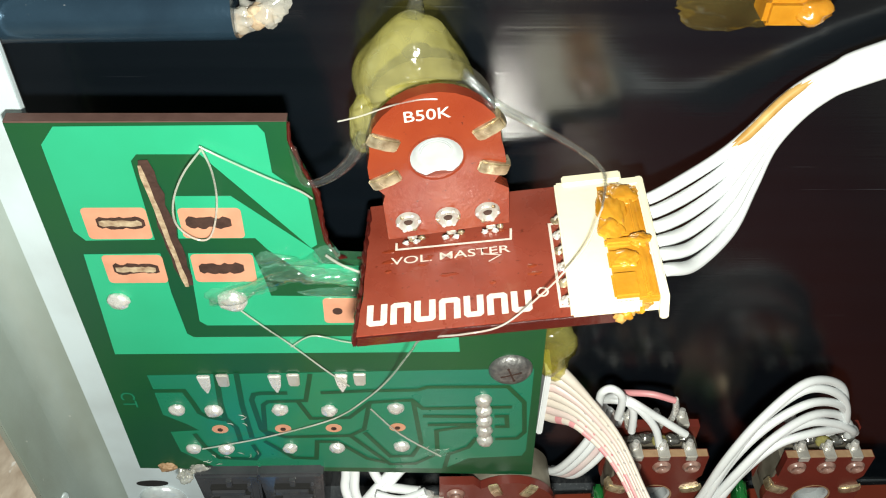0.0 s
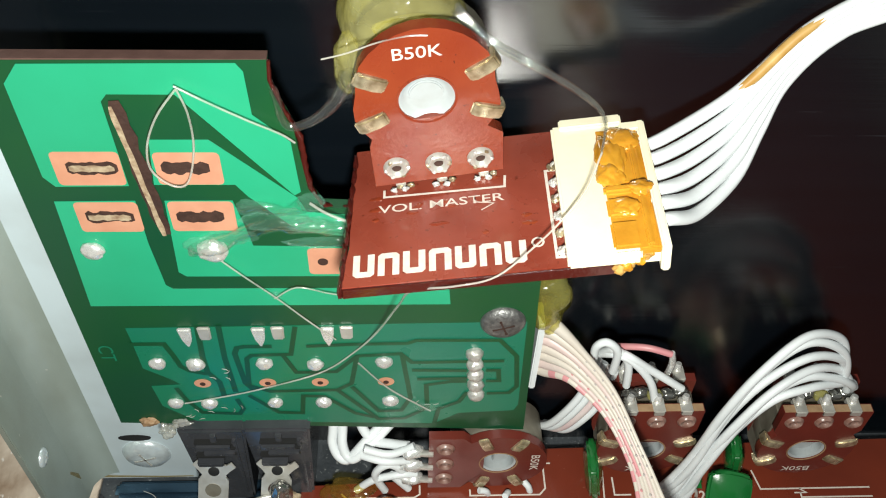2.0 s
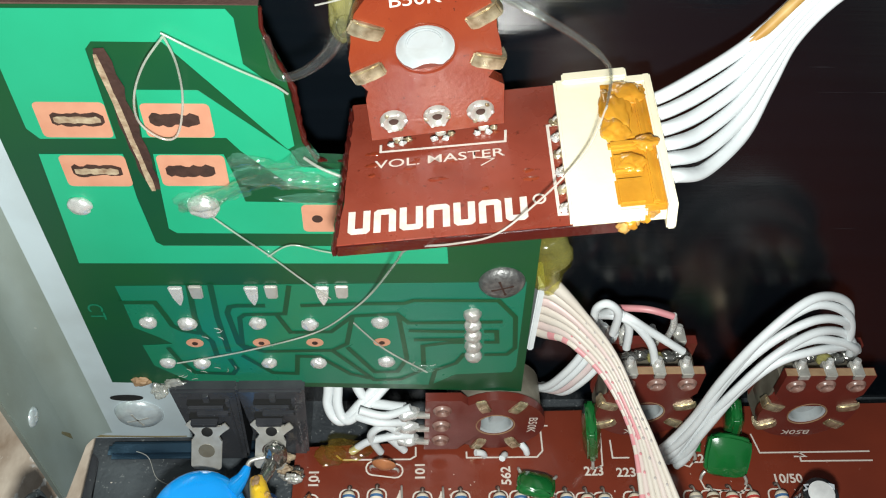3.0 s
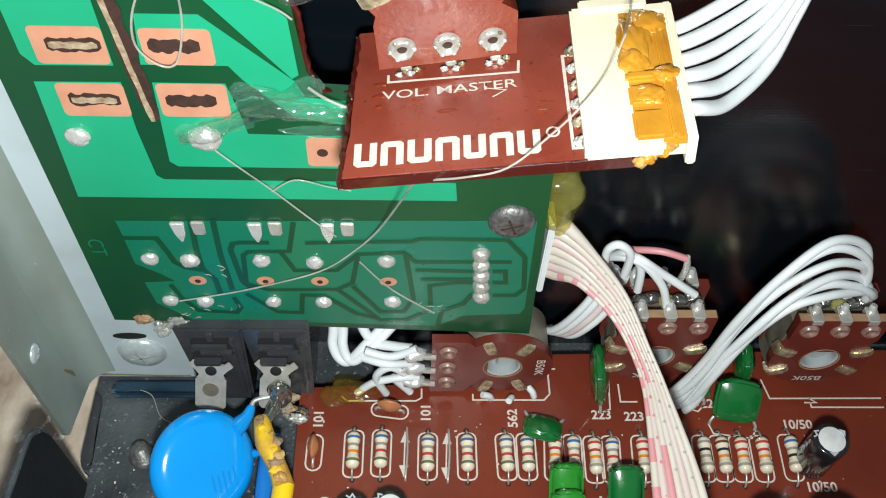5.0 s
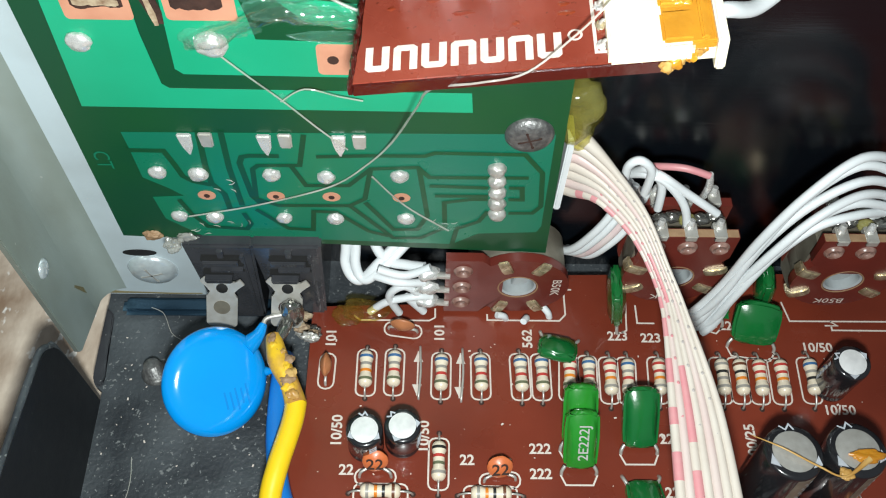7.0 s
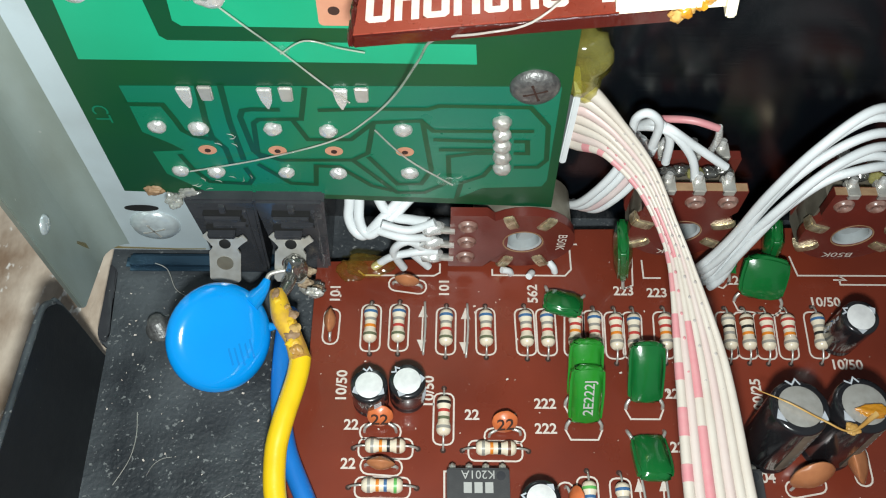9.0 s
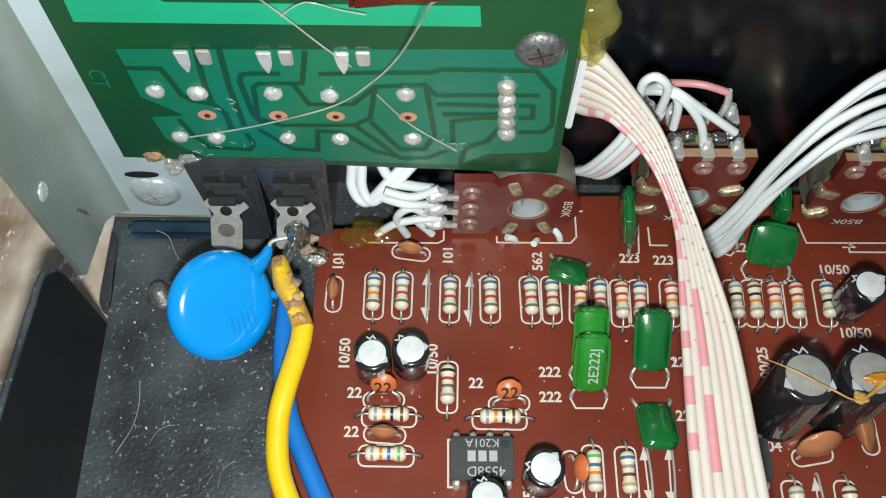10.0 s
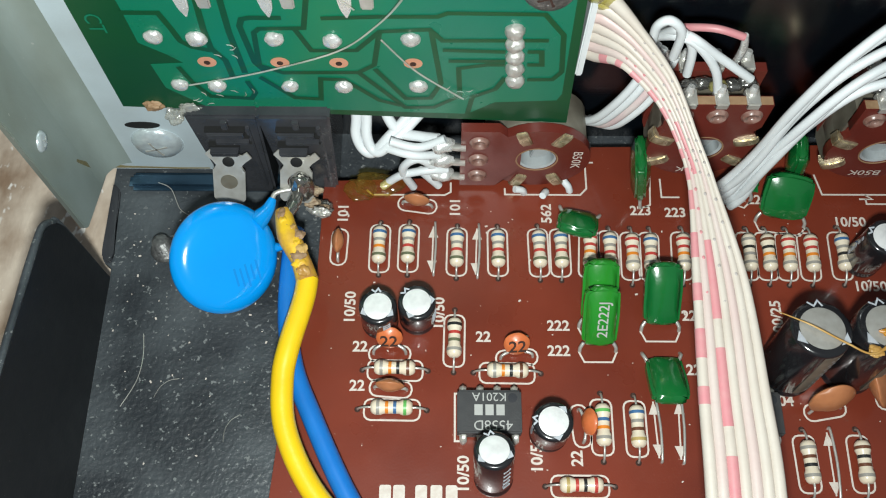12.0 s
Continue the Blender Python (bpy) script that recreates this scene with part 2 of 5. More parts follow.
M_STRAND = film("thin_glue_strand", (0.97, 0.97, 0.93), (0.92, 0.90, 0.84), 0.4, 0.12, 0.01, 0.12)
M_DRIP = film("clear_glue_drip", (0.97, 0.98, 0.96), (0.9, 0.92, 0.9), 0.02, 0.05, 0.05, 0.14)
M_JACK = material("black_moulded_plastic", (0.034, 0.036, 0.041), 0.2, second=(0.06, 0.06, 0.066), scale=2.5, bump=0.006, bump_scale=12, coat=0.2,
                  speck=(0.25, 0.25, 0.25), speck_scale=16, speck_cut=0.74)
M_SHAFT = material("white_plastic_shaft", (0.36, 0.39, 0.40), 0.35, second=(0.30, 0.31, 0.30), scale=5, bump=0.006, bump_scale=12)
M_SCREW = material("dark_oxidised_screw", (0.12, 0.12, 0.12), 0.45, 0.7, second=(0.25, 0.25, 0.24), scale=12, amount=1, bump=0.02, bump_scale=20)
M_BRIGHTSCREW = material("bright_plated_screw", (0.70, 0.78, 0.80), 0.22, 0.5, second=(0.45, 0.48, 0.5), scale=9, bump=0.006, bump_scale=16)
M_BLACKHOLE = material("unlit_black_bore", (0.004, 0.004, 0.004), 0.8)
# dark brown laid flat for holes and slots, also used for printed marks
M_HOLE = material("dark_brown_hole", (0.03, 0.012, 0.008), 0.7, second=(0.07, 0.03, 0.02), scale=8, bump=0.02, bump_scale=12)
M_FIBRE = material("torn_board_fibre", (0.42, 0.33, 0.22), 0.7, second=(0.20, 0.12, 0.07), scale=9, amount=1, bump=0.03, bump_scale=14)
M_RUST = film("rust_stain", (0.86, 0.74, 0.50), (0.30, 0.19, 0.07), 0.16, 0.4, 0.01, 0.02)


# ---- building helpers; all shapes are written in centimetres ----
def flat_or_round(bm, angle=58):
    bm.normal_update()
    for f in bm.faces:
        f.smooth = True
    for e in bm.edges:
        if len(e.link_faces) != 2 or e.calc_face_angle(0) > radians(angle):
            e.smooth = False


def mesh_of(name, bm, mat, angle=58):
    bmesh.ops.remove_doubles(bm, verts=bm.verts, dist=1e-5)
    bmesh.ops.recalc_face_normals(bm, faces=bm.faces)
    flat_or_round(bm, angle)
    bm.transform(Matrix.Scale(CM, 4))
    me = bpy.data.meshes.new(name)
    bm.to_mesh(me)
    bm.free()
    me.materials.append(mat)
    return me


def part(name, bm, mat, parent, label="", m=None):
    me = bm if isinstance(bm, bpy.types.Mesh) else mesh_of(name, bm, mat)
    ob = new(name, me)
    ob.parent = parent
    if m is not None:
        ob.matrix_basis = m
    if label:
        tagged(ob, label)
    return ob


def place(x, y, z, rx=0, ry=0, rz=0):
    return pose(x * CM, y * CM, z * CM, rx, ry, rz)


def thing(name, label, category, group="", m=None, kind=""):
    ob = new(name)
    ob.empty_display_size = 0.002
    if m is not None:
        ob.matrix_basis = m
    return tagged(ob, label, category, group, kind)


def solid(name, bm, mat, label, category="", group="", kind="", m=None):
    ob = new(name, mesh_of(name, bm, mat))
    if m is not None:
        ob.matrix_basis = m
    return tagged(ob, label, category, group, kind)


def box(bm, x0, x1, y0, y1, z0, z1, bevel=0.0, m=None):
    made = bmesh.ops.create_cube(bm, size=1)["verts"]
    for v in made:
        v.co = Vector(((x0 + x1) / 2 + v.co.x * (x1 - x0), (y0 + y1) / 2 + v.co.y * (y1 - y0), (z0 + z1) / 2 + v.co.z * (z1 - z0)))
        if m is not None:
            v.co = m @ v.co
    if bevel:
        edges = list({e for v in made for e in v.link_edges})
        bmesh.ops.bevel(bm, geom=edges, offset=bevel, segments=2, affect="EDGES")
    return bm


def prism(bm, pts, a, b, plane="xy", bevel=0.0):
    """A polygon pushed from a to b along the axis that its plane leaves out."""
    def at(p, q, d):
        return (p, q, d) if plane == "xy" else (p, d, q) if plane == "xz" else (d, p, q)
    lo = [bm.verts.new(at(p, q, a)) for p, q in pts]
    hi = [bm.verts.new(at(p, q, b)) for p, q in pts]
    faces = [bm.faces.new(lo[::-1]), bm.faces.new(hi)]
    for i in range(len(pts)):
        j = (i + 1) % len(pts)
        faces.append(bm.faces.new((lo[i], lo[j], hi[j], hi[i])))
    if bevel:
        edges = list({e for f in faces for e in f.edges})
        bmesh.ops.bevel(bm, geom=edges, offset=bevel, segments=2, affect="EDGES")
    bm.normal_update()
    bmesh.ops.triangulate(bm, faces=[f for f in bm.faces if len(f.verts) > 4])
    return bm


def curve_points(pts, per=6):
    """Points on a smooth curve through pts."""
    p = [Vector(q) for q in pts]
    if len(p) == 2:
        return p
    out = []
    for i in range(len(p) - 1):
        a, b, c, d = p[max(i - 1, 0)], p[i], p[i + 1], p[min(i + 2, len(p) - 1)]
        for k in range(per):
            u = k / per
            out.append(0.5 * ((2 * b) + (c - a) * u + (2 * a - 5 * b + 4 * c - d) * u * u + (3 * b - a - 3 * c + d) * u ** 3))
    return out + [p[-1]]


def tube(bm, pts, r, n=10, per=6, flatten=1.0, tip=1.0):
    """A round cable through pts. r: one radius, or one for each point."""
    path = curve_points(pts, per)
    radii = [r] * len(path) if not isinstance(r, (list, tuple)) else [float(v) for v in np.interp(np.linspace(0, len(r) - 1, len(path)), range(len(r)), r)]
    up = None
    rings = []
    for i, p in enumerate(path):
        way = (path[min(i + 1, len(path) - 1)] - path[max(i - 1, 0)]).normalized()
        if up is None:
            up = way.orthogonal().normalized()
        up = (up - way * up.dot(way)).normalized()
        side = way.cross(up)
        rings.append([bm.verts.new(p + (up * math.cos(a) * flatten + side * math.sin(a)) * radii[i]) for a in [2 * math.pi * k / n for k in range(n)]])
    for a, b in zip(rings, rings[1:]):
        for k in range(n):
            bm.faces.new((a[k], a[(k + 1) % n], b[(k + 1) % n], b[k]))
    bm.faces.new(rings[0][::-1])
    bm.faces.new(rings[-1])
    return bm


def lathe(bm, profile, n=24, m=None):
    """A turned shape: (radius, height) pairs round z."""
    rings = []
    for r, z in profile:
        if r < 1e-6:
            rings.append([bm.verts.new((0, 0, z))])
        else:
            rings.append([bm.verts.new((r * math.cos(2 * math.pi * k / n), r * math.sin(2 * math.pi * k / n), z)) for k in range(n)])
    for a, b in zip(rings, rings[1:]):
        for k in range(n):
            va, vb = [a[k % len(a)], a[(k + 1) % len(a)]], [b[(k + 1) % len(b)], b[k % len(b)]]
            face = list(dict.fromkeys(va + vb))
            if len(face) > 2:
                bm.faces.new(face)
    if m is not None:
        for r in rings:
            for v in r:
                v.co = m @ v.co
    return bm


def stroke(bm, pts, w, h, plane="xy", closed=False, thick=0.004):
    """A printed line of width w along pts, lying at height h."""
    p = [Vector(q) for q in pts]
    n = len(p)
    left, right = [], []
    for i in range(n):
        a = p[(i - 1) % n] if closed or i else p[i]
        b = p[(i + 1) % n] if closed or i < n - 1 else p[i]
        d1, d2 = (p[i] - a), (b - p[i])
        d1 = d1.normalized() if d1.length > 1e-9 else d2.normalized()
        d2 = d2.normalized() if d2.length > 1e-9 else d1
        t = (d1 + d2)
        t = t.normalized() if t.length > 1e-6 else d1
        nrm = Vector((-t.y, t.x))
        k = 1 / max(0.5, nrm.dot(Vector((-d1.y, d1.x))))
        left.append(p[i] + nrm * w / 2 * k)
        right.append(p[i] - nrm * w / 2 * k)

    def at(v, d):
        return (v.x, v.y, d) if plane == "xy" else (v.x, d, v.y)
    L, R = [bm.verts.new(at(v, h)) for v in left], [bm.verts.new(at(v, h)) for v in right]
    for i in range(n if closed else n - 1):
        j = (i + 1) % n
        bm.faces.new((L[i], R[i], R[j], L[j]))
    return bm


def round_loop(x0, x1, y0, y1, r, n=4):
    out = []
    for cx, cy, s in ((x1 - r, y1 - r, 0), (x0 + r, y1 - r, 90), (x0 + r, y0 + r, 180), (x1 - r, y0 + r, 270)):
        for k in range(n + 1):
            a = radians(s + 90 * k / n)
            out.append((cx + r * math.cos(a), cy + r * math.sin(a)))
    return out


def lettering(text, size, mat, parent, m, name="printed_text", bold=0.0, wide=1.0):
    """Letters printed on a surface: their middle at m, reading along its x."""
    cu = bpy.data.curves.new(name, "FONT")
    cu.body, cu.size, cu.align_x, cu.align_y, cu.offset, cu.resolution_u = text, size * CM * 1.39, "CENTER", "CENTER", bold * CM, 3
    tmp = bpy.data.objects.new(name, cu)
    scene.collection.objects.link(tmp)
    me = bpy.data.meshes.new_from_object(tmp.evaluated_get(bpy.context.evaluated_depsgraph_get()))
    bpy.data.objects.remove(tmp)
    bpy.data.curves.remove(cu)
    me.materials.clear()
    me.materials.append(mat)
    ob = new(name, me)
    ob.parent, ob.matrix_basis = parent, m @ Matrix.Diagonal((wide, 1, 1, 1))
    return ob


def blob(bm, centre, size, seed=0, rough=0.18, n=3, m=None):
    """An uneven lump of glue or solder."""
    made = bmesh.ops.create_icosphere(bm, subdivisions=n, radius=1)["verts"]
    for v in made:
        k = 1 + rough * noise.noise(v.co * 1.6 + Vector((seed * 7.1, seed * 3.3, 0))) + rough * 0.5 * noise.noise(v.co * 4 + Vector((seed, 0, 5)))
        v.co = Vector(centre) + (m @ Vector([c * k * s for c, s in zip(v.co, size)]) if m is not None else Vector([c * k * s for c, s in zip(v.co, size)]))
    return bm


B = bmesh.new


# ---- the setting: table, steel tray, front panel, zinc bracket ----
solid("ground", box(B(), -60, 60, -60, 60, -2.3, -1.3), M_TABLE, "scuffed light brown wooden table top under the amplifier", "table", kind="structure")

tray = thing("floor", "black textured steel bottom tray of the amplifier", "chassis", kind="structure")
part("tray_bottom", prism(B(), [(-5.46, 10.2), (-5.46, 7.52), (-5.43, 7.42), (-5.36, 7.32), (-5.24, 7.26), (-5.24, -14), (14, -14), (14, 10.2)], -0.72, -0.6, "xy", 0.015), M_CHASSIS, tray)
part("raised_edge", box(B(), -5.15, -2.2, 8.68, 9.02, -0.6, -0.42, 0.08), M_RAIL, tray, "scuffed blue-black folded edge")
bm = prism(B(), [(7.12, -0.72), (7.06, 1.45), (6.97, 1.72), (6.83, 1.93), (6.65, 2.04), (6.03, 2.15), (5.18, 2.28), (3.0, 2.6), (-14, 3.6), (-14, -0.72)], -5.37, -5.25, "yz", 0.02)
edge = [(-5.31, y, z) for y, z in ((7.11, -0.6), (7.06, 1.45), (6.97, 1.72), (6.83, 1.93), (6.65, 2.04), (6.03, 2.15), (5.18, 2.28), (3.0, 2.6))]
part("worn_edge", tube(B(), edge, [0.03, 0.045, 0.05, 0.055, 0.05, 0.06, 0.05, 0.06], 8, 5), M_CHASSIS, tray, "scuffed paler cut edge of the side wall")
part("side_wall", bm, M_WALL, tray, "black steel side wall with a slanted end")
part("lip", prism(B(), [(-5.45, 8.85), (-5.3, 8.7), (-5.27, 7.5), (-5.24, 7.36), (-5.3, 7.31), (-5.37, 7.35), (-5.43, 7.44), (-5.45, 7.54)], -0.6, -0.53, "xy", 0.03), M_JACK, tray, "worn rolled lip of the tray")

panel = solid("wall_north", box(B(), -4.75, 16, 9.9, 10.15, -0.72, 16), M_PANEL, "glossy black brushed front panel with dust and glue smears", "panel", kind="structure")

rail = thing("top_rail", "blue-black rounded metal rail along the top of the front panel", "rail", m=place(0, 0, 0))
bm = tube(B(), [(-12, 9.56, 10.08), (-5, 9.56, 10.12), (-1.85, 9.56, 10.18)], 0.36, 24, 4)
box(bm, -12, -1.9, 9.5, 9.88, 10.3, 11.4)
part("bar", bm, M_RAIL, rail)
for i in range(6):
    random.seed(i)
    c = (-1.86 + 0.09 * i, 9.42 + 0.1 * random.random(), 9.95 + 0.05 * i + 0.1 * random.random())
    part("dried_adhesive", blob(B(), c, (0.17, 0.12, 0.14), i, 0.5, 3), M_STRAND if i % 3 else M_FIBRE, rail, "crumb of dried clear adhesive")

bracket = thing("zinc_bracket", "pale grey zinc-plated steel corner bracket", "bracket")
part("face_plate", prism(B(), [(-5.5, -0.42), (-3.65, -0.42), (-3.65, 3.0), (-4.38, 3.6), (-4.38, 14), (-5.5, 14)], 9.05, 9.17, "xz", 0.02), M_ZINC, bracket)
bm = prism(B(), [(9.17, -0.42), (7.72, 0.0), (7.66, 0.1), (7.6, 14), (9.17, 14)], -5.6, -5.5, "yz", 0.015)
part("side_flange", bm, M_ZINC_SHADED, bracket, "grey folded side flange with rust stains and shade in its colour")
# the bend takes the flange's darkened colour, so its shading is painted too
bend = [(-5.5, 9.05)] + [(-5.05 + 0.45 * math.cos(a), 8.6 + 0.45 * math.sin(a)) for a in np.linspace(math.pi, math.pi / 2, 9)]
part("bend", prism(B(), bend, -0.2, 14, "xy"), M_ZINC_SHADED, bracket, "rounded bend of the bracket")
bm = prism(B(), [(-5.42, -0.36), (-4.9, -0.36), (-4.3, -0.385), (-3.75, -0.37), (-3.75, -0.34), (-4.25, -0.345), (-4.8, -0.32), (-5.2, -0.3), (-5.44, -0.22)], 9.044, 9.052, "xz")
part("rust_streak", bm, M_RUST, bracket, "brown rust streak along the bracket's foot")
bm = prism(B(), [(9.04, -0.3), (8.86, 0.06), (8.66, 0.5), (8.47, 0.92), (8.43, 0.9), (8.58, 0.48), (8.78, 0.0), (8.95, -0.34)], -5.503, -5.497, "yz")
part("rust_streak", bm, M_RUST, bracket, "brown rust stain on the flange")


def cross_screw(m, r, mat, label, group=""):
    s = thing("screw", label, "screw", group, m)
    part("head", lathe(B(), [(0, 0.32 * r), (0.5 * r, 0.3 * r), (0.85 * r, 0.18 * r), (r, 0), (r, -0.15 * r), (0, -0.15 * r)], 32), mat, s)
    for a in (20, 110):
        part("slot", box(B(), -0.5 * r, 0.5 * r, -0.06 * r, 0.06 * r, 0.24 * r, 0.325 * r, 0.02 * r), M_TIN if mat is M_BRIGHTSCREW else M_HOLE, s, m=pose(0, 0, 0, 0, 0, a))
    return s


cross_screw(place(-4.42, 9.03, 0.5, 90, 0, 0), 0.42, M_BRIGHTSCREW, "bright plated cross-head screw in the zinc bracket")
bm = B()
prism(bm, [(0.28 * math.cos(a), 0.09 * math.sin(a)) for a in np.linspace(0, 2 * math.pi, 20)[:-1]], -0.01, 0.01, "xz")
solid("screw_slot", bm, M_BLACKHOLE, "dark elongated slot above the screw", "slot", m=place(-4.52, 9.045, 1.02))
cross_screw(place(-5.49, 8.05, 2.15, 90, 0, 90), 0.16, M_BRIGHTSCREW, "small bright screw end in the zinc flange")
bm = B()
lathe(bm, [(0.0, 0.36), (0.07, 0.36)] + [(0.11 + 0.03 * (k % 2) + 0.006 * k, 0.34 - 0.03 * k) for k in range(9)] + [(0.2, 0.06), (0.24, 0.03), (0.24, 0)], 16)
solid("stud", bm, M_SCREW, "small worn threaded screw end in the tray", "screw", m=place(-4.4, 7.6, -0.6))

# ---- the green jack board, standing upright ----
FRONT = 8.7
gboard = thing("jack_board", "green circuit board standing upright with a torn corner", "circuit board", m=place(0, 0, 0))
outline = [(-4.46, 9.22), (-1.31, 9.24), (-1.33, 8.97), (-1.27, 8.71), (-1.11, 8.27), (-1.06, 7.75), (-1.02, 7.35), (-0.87, 7.02), (-0.54, 7.0), (1.95, 6.95),
           (2.0, 5.5), (2.12, 1.72), (-4.44, 2.08)]
part("board", prism(B(), outline, FRONT, FRONT + 0.16, "xz"), M_MASK, gboard)
edge = B()
box(edge, -4.46, -1.31, FRONT + 0.005, FRONT + 0.158, 9.222, 9.245)
part("top_edge", edge, M_BOARD_EDGE, gboard, "brown cut edge of the board")
bm = B()
tube(bm, [(x, FRONT + 0.05, z) for x, z in ((-1.3, 9.2), (-1.31, 8.97), (-1.25, 8.71), (-1.09, 8.27), (-1.04, 7.75), (-1.0, 7.35), (-0.85, 7.0), (-0.5, 6.98))], [0.02, 0.035, 0.03, 0.04, 0.03, 0.05, 0.035, 0.05, 0.04], 10, 7)
for v in bm.verts:
    v.co += Vector((1, 0, 1)) * 0.04 * noise.noise(v.co * 4) + Vector((1, 0, 0.5)) * 0.025 * noise.noise(v.co * 14)
part("torn_edge", bm, M_EDGE, gboard, "rough torn brown edge")


def sheet(name, pts, mat, lift, label=""):
    part(name, prism(B(), pts, FRONT - lift, FRONT - lift + 0.006, "xz"), mat, gboard, label)


LIGHT = M_COPPER_GREEN
sheet("copper_area", [(-4.12, 8.92), (-3.92, 9.18), (-1.64, 9.2), (-1.57, 9.09), (-1.55, 8.5), (-1.16, 8.1), (-1.11, 7.3), (-1.19, 7.24), (-2.35, 8.78), (-3.08, 8.78), (-3.16, 8.68), (-3.14, 7.4),
                      (-4.0, 7.39), (-4.11, 7.55)], LIGHT, 0.008)
sheet("copper_area", [(-2.76, 8.13), (-2.09, 8.13), (-1.16, 7.2), (-1.06, 6.95), (-0.6, 6.9), (-0.6, 6.5), (-1.2, 6.62), (-1.75, 7.22), (-1.88, 7.42), (-2.84, 7.42)], LIGHT, 0.008)
sheet("copper_area", [(-4.09, 7.14), (-3.12, 7.15), (-3.12, 6.4), (-3.06, 5.55), (-2.98, 5.47), (0.75, 5.46), (0.78, 5.1), (-4.16, 5.11)], LIGHT, 0.008)
sheet("copper_area", [(-2.77, 7.15), (-1.95, 7.15), (-1.86, 6.7), (-1.8, 6.33), (-0.5, 6.3), (-0.5, 5.72), (-2.75, 5.73), (-2.84, 5.82)], LIGHT, 0.008)
sheet("copper_area", [(-3.81, 4.6), (1.9, 4.68), (1.96, 2.5), (1.9, 2.33), (1.01, 2.27), (0.62, 1.96), (-3.22, 2.12), (-3.68, 2.58), (-3.74, 3.13), (-3.28, 3.17), (-3.45, 3.35), (-3.77, 3.61), (-3.79, 4.3)], M_COPPER_DARKER, 0.008)
for x0, x1, z0, z1 in ((-3.94, -3.15, 7.42, 7.95), (-2.77, -2.0, 7.43, 7.94), (-3.88, -3.11, 6.61, 7.13), (-2.75, -1.95, 6.62, 7.14), (-1.12, -0.6, 5.77, 6.28)):
    sheet("copper_pad", round_loop(x0, x1, z0, z1, 0.06, 3), M_PAD, 0.014)


def torn_slot(x0, z0, x1, z1, w, mat, seed, lift=0.018):
    random.seed(seed)
    a, b = Vector((x0, z0)), Vector((x1, z1))
    n = 12
    d = (b - a) / n
    nrm = Vector((-d.y, d.x)).normalized()
    up = [a + d * i + nrm * w * (0.75 + 0.5 * random.random()) * (0.6 if i in (0, n) else 1) for i in range(n + 1)]
    lo = [a + d * i - nrm * w * (0.75 + 0.5 * random.random()) * (0.6 if i in (0, n) else 1) for i in range(n + 1)]
    sheet("slot", [tuple(v) for v in up + lo[::-1]], mat, lift)


for i, (x0, x1, z) in enumerate(((-3.79, -3.2, 7.7), (-2.7, -2.14, 7.7), (-3.77, -3.19, 6.88), (-2.67, -2.09, 6.88))):
    torn_slot(x0, z, x1, z, 0.09, M_HOLE, i)
    if i % 2 == 0:
        torn_slot(x0 + 0.03, z - 0.005, x1 - 0.04, z - 0.01, 0.045, M_FIBRE, i + 20, 0.024)
torn_slot(-3.02, 8.7, -2.86, 6.56, 0.095, M_HOLE, 9)
torn_slot(-3.08, 8.62, -2.88, 6.54, 0.032, M_FIBRE, 10, 0.024)
sheet("slot", [(-0.93 + 0.07 * math.cos(a), 6.02 + 0.07 * math.sin(a)) for a in np.linspace(0, 6.28, 14)[:-1]], M_HOLE, 0.018)

GAPS = [
    [(-3.85, 4.23), (-3.34, 4.23), (-3.25, 3.9), (-3.2, 3.66), (-3.08, 3.54), (-2.84, 3.46)],
    [(-2.8, 4.64), (-2.84, 3.9), (-2.83, 3.51), (-2.69, 3.24), (-2.67, 2.83)],
    [(-2.5, 4.66), (-2.52, 3.86), (-2.48, 2.96)],
    [(-1.8, 4.15), (-2.2, 4.15), (-2.31, 4.12), (-2.36, 3.98), (-2.3, 3.2), (-2.18, 2.98)],
    [(-1.42, 4.62), (-1.54, 3.95), (-2.12, 3.93), (-2.2, 3.85), (-2.25, 3.14), (-1.95, 2.97), (-0.91, 2.99), (-0.29, 2.13), (0.13, 2.14), (0.5, 2.44), (0.47, 3.1), (0.86, 3.19), (1.1, 3.19)],
    [(-1.66, 3.93), (-1.5, 3.48), (-0.9, 3.49), (-0.57, 3.89), (0.08, 3.94), (0.25, 3.71), (1.64, 3.73)],
    [(-0.57, 3.89), (-0.68, 3.17), (-0.91, 2.99)],
    [(0.25, 3.51), (1.09, 3.48)],
    [(0.1, 3.92), (0.23, 2.75), (0.08, 2.38), (-0.28, 2.37), (-0.68, 3.08)],
    [(-1.3, 4.15), (-0.6, 4.19), (0.18, 4.2), (0.31, 4.27), (1.54, 4.26), (1.82, 3.85), (1.89, 3.04), (1.78, 2.86), (1.43, 2.85)],
    [(0.33, 3.27), (1.1, 3.28)],
    [(1.38, 3.49), (1.57, 3.49), (1.6, 3.2), (1.4, 3.2)],
    [(-3.37, 3.1), (-3.27, 2.75), (-3.08, 2.39), (-2.5, 2.34), (-2.42, 2.49), (-2.49, 2.77)],
    [(-2.29, 2.87), (-1.87, 2.37), (-1.5, 2.34), (-1.45, 2.84), (-1.12, 2.82), (-0.66, 2.32), (-0.36, 2.19)],
    [(0.62, 1.98), (0.68, 2.42), (1.0, 2.62), (1.12, 2.9)],
]
for i, g in enumerate(GAPS):
    part("track_gap", stroke(B(), g, 0.085 if i < 4 else 0.075, FRONT - 0.0145 - 0.0006 * i, "xz"), M_MASK, gboard)
